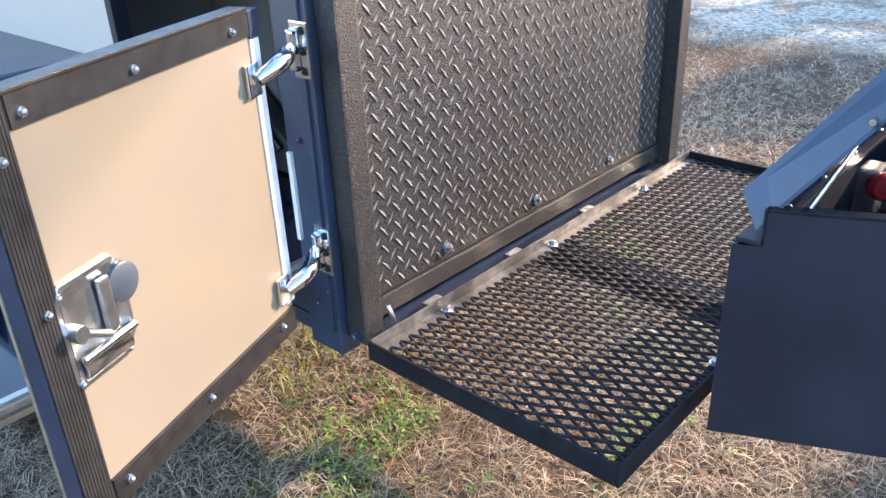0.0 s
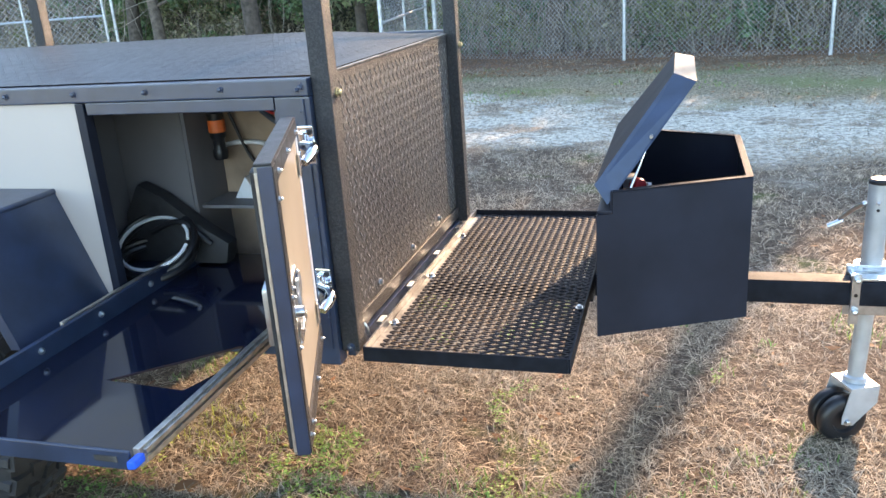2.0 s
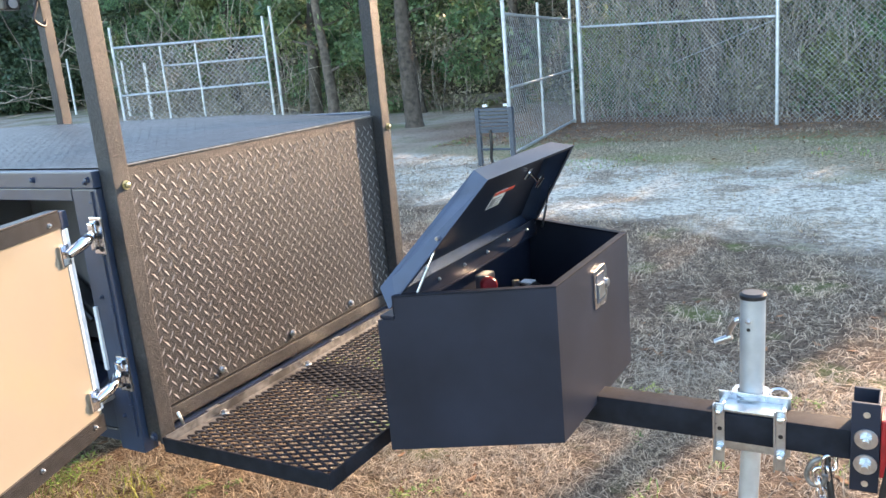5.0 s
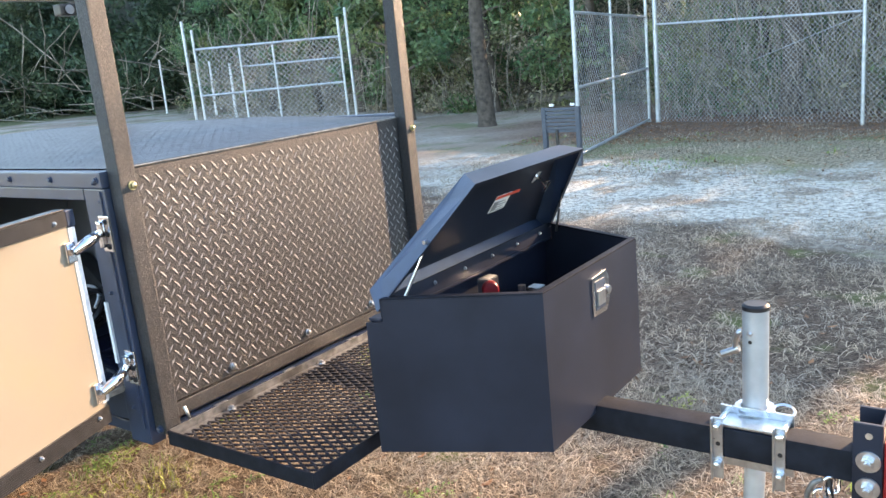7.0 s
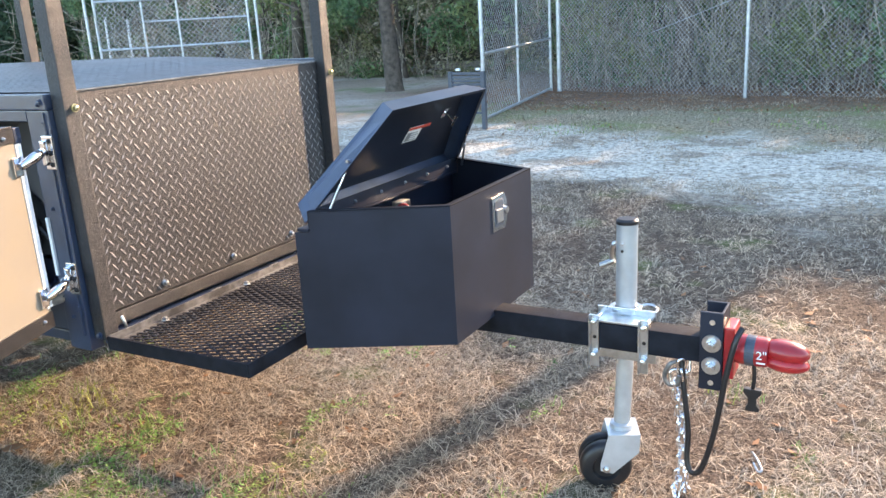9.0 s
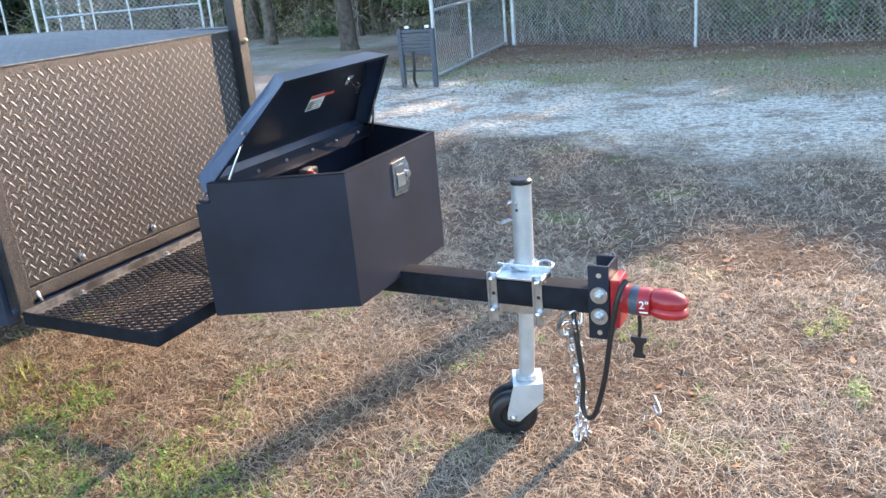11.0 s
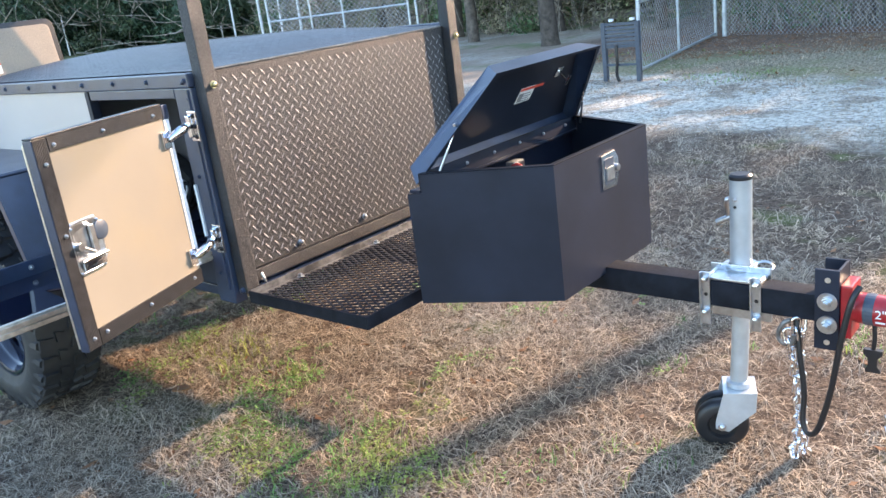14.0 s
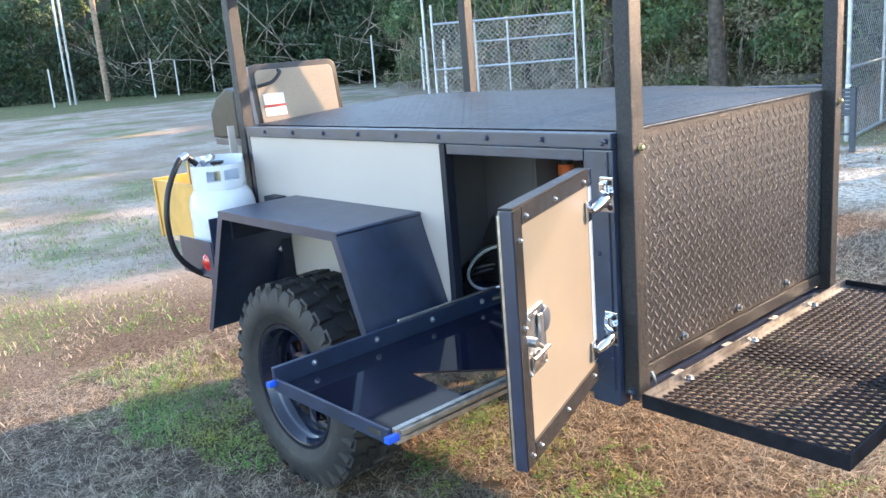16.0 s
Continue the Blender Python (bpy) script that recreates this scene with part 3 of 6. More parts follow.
def build_wheel(cx, y_out, y_in, cz, facing):
    R, w = 0.419, abs(y_in - y_out)
    m = Matrix.Translation((cx, (y_out + y_in) / 2, cz)) @ Matrix.Rotation(radians(90 if facing < 0 else -90), 4, "X")
    wheel = part("wheel", bm_(), "gloss", trailer, "black steel wheel with a chunky mud tyre")
    bm = bm_()
    # rim barrel with two rolled steps, +z is the outer side
    lathe(bm, [(0.250, w * 0.37), (0.250, w * 0.42), (0.244, w * 0.43), (0.236, w * 0.41), (0.232, w * 0.30), (0.222, w * 0.27), (0.214, w * 0.25), (0.208, w * 0.10), (0.200, -0.02), (0.21, -w * 0.36), (0.250, -w * 0.38)], (0, 0, 0), (0, 0, 1), 56)
    bmesh.ops.transform(bm, matrix=m, verts=bm.verts)
    bmesh.ops.recalc_face_normals(bm, faces=bm.faces[:])
    bm.to_mesh(wheel.data)
    bm.free()
    for f in wheel.data.polygons:
        f.use_smooth = True
    bm = tyre_mesh(R, w, 0.247)
    bmesh.ops.transform(bm, matrix=m, verts=bm.verts)
    part("tyre", bm, "rubber", wheel, smooth=True)
    # pressed disc with round-cornered windows between eight spokes
    bm = bm_()
    k, z1 = 8, 0.030
    lathe(bm, [(0.05, z1 + 0.035), (0.080, z1 + 0.035), (0.098, z1 + 0.022), (0.122, z1 + 0.020), (0.122, z1 + 0.004)], (0, 0, 0), (0, 0, 1), 48)
    lathe(bm, [(0.168, z1 + 0.016), (0.200, z1 + 0.006), (0.212, z1 - 0.006), (0.208, z1 - 0.014), (0.168, z1 - 0.002), (0.168, z1 + 0.016)], (0, 0, 0), (0, 0, 1), 48)
    for i in range(k):
        a = 2 * math.pi * i / k
        box(bm, 0.112, 0.178, -0.024, 0.024, z1 - 0.002, z1 + 0.018, 0.006, Matrix.Rotation(a, 4, "Z"))
    bmesh.ops.transform(bm, matrix=m, verts=bm.verts)
    part("wheel_disc", bm, "gloss", wheel, smooth=True)
    bm = lathe(bm_(), [(0.0, 0.085), (0.03, 0.083), (0.042, 0.07), (0.046, 0.0), (0.0, 0.0)], (0, 0, 0), (0, 0, 1), 24)
    bmesh.ops.transform(bm, matrix=m, verts=bm.verts)
    part("hub_cap", bm, "black", wheel, smooth=True)
    for i in range(6):
        a = 2 * math.pi * i / 6 + 0.2
        bm = rod(bm_(), (0.070 * math.cos(a), 0.070 * math.sin(a), z1 + 0.03), (0.070 * math.cos(a), 0.070 * math.sin(a), z1 + 0.056), 0.011, 6)
        bmesh.ops.transform(bm, matrix=m, verts=bm.verts)
        part("lug_nut", bm, "chrome", wheel)
    bm = lathe(bm_(), [(0.236, w * 0.415), (0.250, w * 0.432), (0.2535, w * 0.43), (0.2535, w * 0.39), (0.236, w * 0.38)], (0, 0, 0), (0, 0, 1), 56)
    bmesh.ops.transform(bm, matrix=m, verts=bm.verts)
    part("rim_lip", bm, "gloss", wheel, "glossy black rim lip", smooth=True)


def build_running_gear():
    build_wheel(-2.48, 0.698, 0.978, 0.408, -1)
    build_wheel(-2.48, 2.896, 2.616, 0.408, 1)
    part("axle", rod(bm_(), (-2.48, 0.90, 0.408), (-2.48, 2.69, 0.408), 0.035, 16), "black", trailer)
    for y in (1.40, 2.06):
        part("chassis_rail", box(bm_(), XR + 0.02, XF - 0.04, y, y + 0.05, 0.536, 0.588, 0.004), "black", trailer)
        part("axle_bracket", box(bm_(), -2.535, -2.425, y, y + 0.05, 0.40, 0.537, 0.004), "black", trailer)
    bm = lathe(bm_(), [(0.0, 0.0), (0.042, 0.0), (0.046, 0.014), (0.030, 0.026), (0.0, 0.03)], (-3.20, 0.80, 0.80), (0.5, -1, 0.05), 24)
    part("tail_light", bm, "redlens", trailer, "round red tail light", smooth=True)
    part("tail_light_bracket", box(bm_(), -3.25, -3.19, 0.802, 1.098, 0.672, 0.726, 0.004), "black", trailer)


# door, built in its own plane: u along it from the hinge edge, v up, w out of the face with the latch
DH, DE, DZ0, DZ1 = Vector((-1.187, 0.980)), Vector((-0.985, 0.455)), 0.680, 1.292
_u = (DE - DH).normalized()
DM = Matrix(((_u.x, 0, -_u.y, DH.x), (_u.y, 0, _u.x, DH.y), (0, 1, 0, DZ0), (0, 0, 0, 1)))
DW, DHH = (DE - DH).length, DZ1 - DZ0


def build_door():
    door = part("door", box(bm_(), 0, DW - 0.002, 0.0, DHH, -0.030, 0.0, 0.002, DM), "doorface", trailer, "open locker door, smooth face tinted as in warm sun")
    def ribbed(name, u0, u1, v0, v1, along):
        bm = bm_()
        box(bm, u0, u1, v0, v1, 0.0005, 0.004, 0.0015, DM)
        n = 9
        for i in range(n):
            f = (i + 0.5) / n
            if along == "u":
                c = v0 + (v1 - v0) * f
                box(bm, u0 + 0.002, u1 - 0.002, c - 0.0022, c + 0.0022, 0.004, 0.0062, 0, DM)
            else:
                c = u0 + (u1 - u0) * f
                box(bm, c - 0.0022, c + 0.0022, v0 + 0.002, v1 - 0.002, 0.004, 0.0062, 0, DM)
        return part(name, bm, "rib", door, "dark ribbed edge trim")
    ribbed("top_trim", 0.02, DW - 0.050, DHH - 0.040, DHH, "u")
    part("top_cap", box(bm_(), 0.019, DW - 0.003, DHH + 0.0005, DHH + 0.006, -0.030, 0.004, 0.002, DM), "rib", door)
    ribbed("bottom_trim", 0.0, DW - 0.050, 0.0, 0.050, "u")
    ribbed("outer_trim", DW - 0.048, DW, 0.0, DHH, "v")
    part("hinge_corner", box(bm_(), -0.012, 0.018, DHH - 0.045, DHH, -0.032, 0.005, 0.002, DM), "black", door)
    part("edge_strip", box(bm_(), DW - 0.001, DW + 0.004, 0.01, DHH - 0.01, -0.030, -0.024, 0.001, DM), "alu", door, "bare aluminium outer edge")
    part("edge_cap", box(bm_(), DW - 0.001, DW + 0.003, 0.0, DHH, -0.0235, 0.004, 0.001, DM), "black", door)
    part("hinge_edge", box(bm_(), -0.008, 0.018, 0.06, DHH - 0.047, -0.028, 0.003, 0.002, DM), "edge", door, "white edge strip on the hinge side")
    part("seal", box(bm_(), 0.01, DW - 0.01, 0.01, DHH - 0.01, -0.040, -0.031, 0.003, DM), "rubber", door)
    for u, v in ((0.07, DHH - 0.024), (0.30, DHH - 0.024), (DW - 0.07, DHH - 0.024), (DW - 0.026, DHH - 0.07), (DW - 0.026, 0.34), (DW - 0.026, 0.03), (DW - 0.08, 0.03), (0.28, 0.03), (0.05, 0.03)):
        p = DM @ Vector((u, v, 0.006))
        part("trim_bolt", bolt(bm_(), p, DM.to_3x3() @ Vector((0, 0, 1)), 0.0046, 0.004), "zinc", door, smooth=True)
    # paddle latch in a dished plate
    lu, lv = DW - 0.100, 0.290
    rim = [(-0.062, -0.05), (-0.062, 0.055), (-0.045, 0.078), (0.048, 0.078), (0.062, 0.06), (0.062, -0.066), (0.05, -0.08), (-0.035, -0.08)]
    def dish(levels):
        """Rings of the outline at (scale, height), the last one closed."""
        bm = bm_()
        rings = [[bm.verts.new(DM @ Vector((lu + x * k, lv + y * k, w))) for x, y in rim] for k, w in levels]
        for p, q in zip(rings, rings[1:]):
            for i in range(8):
                bm.faces.new((p[i], p[(i + 1) % 8], q[(i + 1) % 8], q[i]))
        bm.faces.new(rings[-1])
        bmesh.ops.recalc_face_normals(bm, faces=bm.faces[:])
        return bm
    latch = part("paddle_latch", dish([(1.0, 0.0006), (1.0, 0.004), (0.97, 0.0062), (0.88, 0.0066), (0.84, 0.0052), (0.66, 0.0022)]), "zinc", door, "polished chrome paddle latch in a dished plate")
    bm = rod(bm_(), DM @ Vector((lu + 0.046, lv - 0.036, 0.013)), DM @ Vector((lu - 0.054, lv - 0.036, 0.013)), 0.0055, 12)
    box(bm, lu - 0.046, lu + 0.042, lv - 0.066, lv - 0.038, 0.007, 0.012, 0.002, DM)
    part("paddle", bm, "chrome", latch, smooth=True)
    part("latch_bar", box(bm_(), lu - 0.028, lu - 0.008, lv - 0.026, lv + 0.056, 0.005, 0.014, 0.004, DM), "zinc", latch)
    bm = rod(bm_(), DM @ Vector((lu + 0.042, lv + 0.006, 0.016)), DM @ Vector((lu - 0.004, lv - 0.022, 0.016)), 0.0065, 12)
    rod(bm, DM @ Vector((lu + 0.046, lv + 0.008, 0.004)), DM @ Vector((lu + 0.046, lv + 0.008, 0.024)), 0.012, 16)
    part("turn_handle", bm, "zinc", latch, smooth=True)
    bm = lathe(bm_(), [(0.0, 0.004), (0.029, 0.004), (0.029, 0.011), (0.026, 0.013), (0.0, 0.0135)], (0, 0, 0), (0, 0, 1), 24)
    bmesh.ops.transform(bm, matrix=DM @ Matrix.Translation((lu - 0.056, lv + 0.030, -0.002)), verts=bm.verts)
    part("lock_cylinder", bm, "stool", latch, "grey lock cylinder", smooth=True)
    for a, b in ((-0.05, 0.062), (0.052, 0.062), (0.052, -0.07), (-0.04, -0.07)):
        part("latch_screw", bolt(bm_(), DM @ Vector((lu + a, lv + b, 0.005)), DM.to_3x3() @ Vector((0, 0, 1)), 0.004, 0.002), "zinc", latch, smooth=True)
    # inner side of the latch
    bm = box(bm_(), lu - 0.040, lu + 0.045, lv - 0.065, lv + 0.060, -0.058, -0.041, 0.008, DM)
    part("latch_back", bm, "zinc", door, "bright pressed housing of the outer handle", smooth=True)
    # two chrome strap hinges on the pillar
    for z in (1.199, 0.797):
        h = part("strap_hinge", prism(bm_(), [(-1.232, z - 0.052), (-1.232, z + 0.052), (-1.186, z + 0.052), (-1.186, z - 0.052)], "y", YN - 0.014, YN - 0.007, None, 0.003), "chrome", door, "polished chrome strap hinge")
        bm = bm_()
        prism(bm, [(-1.224, z - 0.040), (-1.224, z + 0.040), (-1.208, z + 0.036), (-1.206, z - 0.036)], "y", YN - 0.030, YN - 0.0145, None, 0.004)
        part("knuckle", bm, "chrome", h)
        a = Vector((-1.216, YN - 0.028, z + 0.004))
        b = DM @ Vector((0.03, z - DZ0 - 0.018, 0.016))
        c = (a + b) / 2 + Vector((0.030, -0.004, 0.012))
        part("arm", hose(bm_(), [a, c, b], lambda f: 0.011 + 0.005 * math.sin(f * math.pi), 12), "chrome", h, smooth=True)
        part("end_plate", box(bm_(), 0.012, 0.048, z - DZ0 - 0.046, z - DZ0 + 0.010, 0.002, 0.010, 0.003, DM), "chrome", h)
        for dz in (-0.036, 0.0, 0.036):
            part("screw", bolt(bm_(), (-1.198, YN - 0.014, z + dz), (0, -1, 0), 0.0055, 0.003), "plastic", h, smooth=True)


def build_slide():
    """The black pull-out tray, run out through the door."""
    x0, x1, y0, y1, z = -1.85, -1.290, 0.308, 1.55, 0.713
    tray = part("slide_out_tray", bm_(), "gloss", trailer, "glossy black pull-out tray with a cut-out corner")
    hole = [(-1.60, 0.62), (-1.345, 0.85), (-1.325, 0.72), (-1.37, 0.60)]
    bm = bm_()
    outer = [(x0 + 0.01, y0 + 0.01), (x1 - 0.014, y0 + 0.01), (x1 - 0.014, y1), (x0 + 0.01, y1)]
    def slab(poly):
        prism(bm, poly, "z", z, z + 0.006)
    A, B, C, D = outer
    h0, h1, h2, h3 = hole
    slab([A, B, h3, h0])
    slab([B, C, h1, h2, h3][:1] + [C, h1, h2, h3])
    slab([C, D, h0, h1])
    slab([D, A, h0])
    bmesh.ops.remove_doubles(bm, verts=bm.verts, dist=1e-5)
    bm.to_mesh(tray.data)
    bm.free()
    part("side_rail", box(bm_(), x0 - 0.008, x0 + 0.008, y0, y1, z - 0.01, z + 0.062, 0.003), "black", tray)
    part("front_lip", box(bm_(), x0 + 0.01, x1 - 0.016, y0, y0 + 0.008, z - 0.012, z + 0.030, 0.003), "black", tray)
    part("finger_slot", box(bm_(), x1 - 0.10, x1 - 0.045, y0 - 0.0015, y0 - 0.0005, z + 0.004, z + 0.018), "greysteel", tray)
    for i in range(4):
        part("rail_bolt", bolt(bm_(), (x0 + 0.008, y0 + 0.14 + 0.24 * i, z + 0.036), (1, 0, 0), 0.007, 0.005), "zinc", tray, smooth=True)
    bm = bm_()
    box(bm, x1 - 0.012, x1 + 0.004, y0 + 0.01, y1, z - 0.008, z + 0.034, 0.002)
    box(bm, x1 + 0.004, x1 + 0.012, y0 + 0.02, y1 - 0.1, z - 0.002, z + 0.010, 0.001)
    box(bm, x1 + 0.004, x1 + 0.012, y0 + 0.02, y1 - 0.1, z + 0.018, z + 0.028, 0.001)
    part("drawer_runner", bm, "alu", tray, "bare metal drawer runner")
    bm = box(bm_(), x0 - 0.022, x0 - 0.010, 0.80, y1, z + 0.03, z + 0.066, 0.002)
    part("drawer_runner", bm, "alu", tray)
    for x in (x0 + 0.002, x1 + 0.004):
        part("release_tab", prism(bm_(), [(x - 0.009, y0 - 0.024), (x + 0.008, y0 - 0.020), (x + 0.008, y0 + 0.014), (x - 0.008, y0 + 0.014)], "z", z + 0.006, z + 0.024, None, 0.004), "blue", tray, "bright blue release tab")


def build_platform():
    """The expanded-metal platform in front of the body."""
    x0, x1, y0, y1, z = -1.124, -0.527, 1.108, 2.520, 0.601
    plat = part("front_platform", bm_(), "bar", trailer, "black expanded-metal platform in a steel frame")
    bm = bm_()
    t = 0.006
    box(bm, x1 - t, x1, y0, y1, z - 0.042, z + 0.002, 0.0015)
    box(bm, x0, x1 - t - 0.0005, y0, y0 + t, z - 0.042, z + 0.002, 0.0015)
    box(bm, x0, x1 - t - 0.0005, y1 - t, y1, z - 0.042, z + 0.002, 0.0015)
    box(bm, x1 - 0.038, x1 - t - 0.0005, y0 + t + 0.0005, y1 - t - 0.0005, z - 0.042, z - 0.036)
    box(bm, x0, x1 - 0.0385, y0 + t + 0.0005, y0 + 0.038, z - 0.042, z - 0.036)
    bm.to_mesh(plat.data)
    bm.free()
    bm = bm_()
    box(bm, x0 + 0.001, x0 + 0.007, y0 + t + 0.001, y1 - t - 0.001, z - 0.036, z + 0.004, 0.0015)
    box(bm, x0 + 0.0075, x0 + 0.042, y0 + t + 0.001, y1 - t - 0.001, z - 0.024, z - 0.019, 0.001)
    part("rear_angle", bm, "greysteel", plat, "mottled grey steel angle along the body")
    # mesh of slanting strands
    V, F = [], []
    lx, ly, wd, th = 0.056, 0.0290, 0.0064, 0.0008
    zc = z - 0.018
    ax, bx_, ay, by = x0 + 0.030, x1 - t, y0 + t, y1 - t
    nx, ny = int((bx_ - ax) / lx) + 2, int((by - ay) / ly) + 2
    def strand(p, q):
        d = np.array(q) - np.array(p)
        n = np.array((-d[1], d[0])) / np.hypot(*d) * wd / 2
        b = len(V)
        for (c, zz) in ((p, zc), (q, zc)):
            for s in (-1, 1):
                for h in (-th, th):
                    V.append((c[0] + s * n[0], c[1] + s * n[1], zz + h + s * n[1] * 0.445))
        F.extend([(b + i for i in q4) for q4 in ((0, 1, 3, 2), (4, 6, 7, 5), (0, 4, 5, 1), (2, 3, 7, 6), (1, 5, 7, 3), (0, 2, 6, 4))])
    for i in range(nx):
        for j in range(ny):
            cx, cy = ax + i * lx, ay + j * ly
            for p, q in (((cx, cy), (cx + lx / 2, cy + ly / 2)), ((cx + lx / 2, cy + ly / 2), (cx + lx, cy)), ((cx, cy + ly), (cx + lx / 2, cy + ly / 2)), ((cx + lx / 2, cy + ly / 2), (cx + lx, cy + ly))):
                if max(p[0], q[0]) <= bx_ + 1e-6 and max(p[1], q[1]) <= by + 1e-6:
                    strand(p, q)
    bulk("expanded_mesh", V, [tuple(f) for f in F], "meshblack", plat)
    for y in (1.33, 1.74, 2.20):
        part("platform_bolt", bolt(bm_(), (x0 + 0.022, y, z - 0.019), (0, 0, 1), 0.010, 0.008), "zinc", plat, smooth=True)
    part("platform_bolt", bolt(bm_(), (x1 - 0.02, 1.50, z - 0.014), (0, 0, 1), 0.009, 0.006), "zinc", plat, smooth=True)
    for y in (1.134, 2.47):
        part("corner_bolt", bolt(bm_(), (-1.16, 1.112, 0.60), (0, -1, 0), 0.009, 0.008), "black", plat, smooth=True) if y < 2 else None


def build_drawbar():
    z0, z1 = 0.522, 0.602
    part("drawbar", box(bm_(), -0.525, 0.655, YC - 0.038, YC + 0.038, z0, z1, 0.006), "bar", trailer, "black square-tube drawbar", smooth=True)
    part("centre_beam", box(bm_(), XF - 0.30, -0.53, YC - 0.038, YC + 0.038, 0.500, 0.556, 0.004), "boxblack", trailer)


build_body()
build_rack()
build_fender()
build_running_gear()
build_door()
build_slide()
build_platform()
build_drawbar()


# ---- tool box on the drawbar ----
def build_toolbox():
    xr, xf, zb, zt = -0.474, -0.056, 0.604, 1.004
    hr, hf = 0.485, 0.294
    tb = thing("tool_box", (-0.27, YC, zb), "black steel drawbar tool box with its lid propped open", "tool box")
    t = 0.004
    foot = [(xr, YC - hr), (xf, YC - hf), (xf, YC + hf), (xr, YC + hr)]
    def wall(p, q, za, zb2, name, extra=()):
        p, q = Vector(p), Vector(q)
        d = (q - p).normalized()
        n = Vector((-d.y, d.x))
        if n.dot(Vector((-0.27, YC)) - (p + q) / 2) < 0:
            n = -n
        bm = prism(bm_(), [tuple(p), tuple(q), tuple(q + n * t), tuple(p + n * t)], "z", za, zb2)
        return part(name, bm, "boxblack", tb)
    zlow = 0.58
    # slanting sides with a step at the rear top
    for s in (-1, 1):
        p, q = Vector((xr, YC + s * hr)), Vector((xf, YC + s * hf))
        k = p.lerp(q, 0.10)
        wall(p, k, zlow, 0.946, "side_wall")
        wall(k, q, zlow, zt, "side_wall")
    wall(foot[1], foot[2], zlow, zt, "front_wall")
    wall((xr, YC - hr + 0.004), (xr, YC + hr - 0.004), zlow, 0.944, "rear_wall")
    bm = prism(bm_(), [(xr + t, YC - hr + 0.012), (xf - t, YC - hf + 0.004), (xf - t, YC + hf - 0.004), (xr + t, YC + hr - 0.012)], "z", zb, zb + 0.004)
    part("floor", bm, "boxblack", tb)
    # folded rim round the mouth
    bm = bm_()
    rim = [Vector((xr + 0.042, YC - hr + 0.020)), Vector((xf, YC - hf)), Vector((xf, YC + hf)), Vector((xr + 0.042, YC + hr - 0.020))]
    inn = [Vector((xr + 0.042, YC - hr + 0.044)), Vector((xf - 0.02, YC - hf + 0.012)), Vector((xf - 0.02, YC + hf - 0.012)), Vector((xr + 0.042, YC + hr - 0.044))]
    for i in range(3):
        prism(bm, [tuple(rim[i]), tuple(rim[i + 1]), tuple(inn[i + 1]), tuple(inn[i])], "z", zt, zt + 0.005, None, 0.0015)
    part("rim", bm, "bar", tb)
    part("hinge_ledge", box(bm_(), xr, xr + 0.040, YC - hr + 0.012, YC + hr - 0.012, 0.947, 0.956, 0.002), "boxblack", tb)
    part("hinge_upstand", box(bm_(), xr + 0.036, xr + 0.040, YC - hr + 0.02, YC + hr - 0.02, 0.957, zt + 0.004, 0.001), "boxblack", tb)
    for i in range(6):
        part("hinge_bolt", bolt(bm_(), (xr + 0.040, YC - 0.38 + i * 0.152, 0.985), (1, 0, 0), 0.0042, 0.003), "zinc", tb, smooth=True)
    # lid: a shallow pan with leaning flanges, in its own plane; s along it from the hinge, w outwards (top of the lid)
    ang, dep = radians(53.4), 0.060
    hx, hz = -0.446, 0.972
    LM = Matrix(((math.cos(ang), 0, -math.sin(ang), hx), (0, 1, 0, YC), (math.sin(ang), 0, math.cos(ang), hz), (0, 0, 0, 1)))
    mouth = [Vector(p) for p in ((0.0, -0.469), (0.384, -0.308), (0.384, 0.308), (0.0, 0.469))]
    crown = [Vector(p) for p in ((0.018, -0.446), (0.362, -0.262), (0.362, 0.262), (0.018, 0.446))]
    def inset(ring, d):
        c = Vector((0.18, 0.0))
        return [p + (c - p).normalized() * d for p in ring]
    lid = part("lid", prism(bm_(), [tuple(p) for p in crown], "z", dep - 0.004, dep, LM), "boxblack", tb, "lid propped open, flanged on all edges")
    lip = inset(mouth, 0.020)
    for i, name in enumerate(("lid_flange", "lid_flange", "lid_flange", "hinge_flange")):
        j = (i + 1) % 4
        bm = bm_()
        t0, t1 = inset(mouth, 0.004), inset(crown, 0.004)
        ring = [(mouth[i], 0.0), (mouth[j], 0.0), (crown[j], dep), (crown[i], dep), (t0[i], 0.0), (t0[j], 0.0), (t1[j], dep - 0.0045), (t1[i], dep - 0.0045)]
        v = [bm.verts.new(LM @ Vector((p.x, p.y, w))) for p, w in ring]
        for f in ((0, 1, 2, 3), (7, 6, 5, 4), (0, 4, 5, 1), (1, 5, 6, 2), (2, 6, 7, 3), (3, 7, 4, 0)):
            bm.faces.new([v[k] for k in f])
        bmesh.ops.recalc_face_normals(bm, faces=bm.faces[:])
        # bluer coat on all but the front flange paints in reflected sky
        fl = part(name, bm, "boxblack" if i == 1 else "black", lid)
        if i < 3:
            part("return_lip", prism(bm_(), [tuple(p) for p in (t0[i], t0[j], lip[j], lip[i])], "z", 0.0005, 0.003, LM), "boxblack", fl)
    wi = dep - 0.004
    lab = part("warning_label", box(bm_(), 0.158, 0.222, 0.012, 0.100, wi - 0.0016, wi - 0.0006, 0, LM), "label", lid, "white warning label with a red head")
    part("label_head", box(bm_(), 0.210, 0.2215, 0.012, 0.150, wi - 0.0026, wi - 0.0017, 0, LM), "labelred", lab)
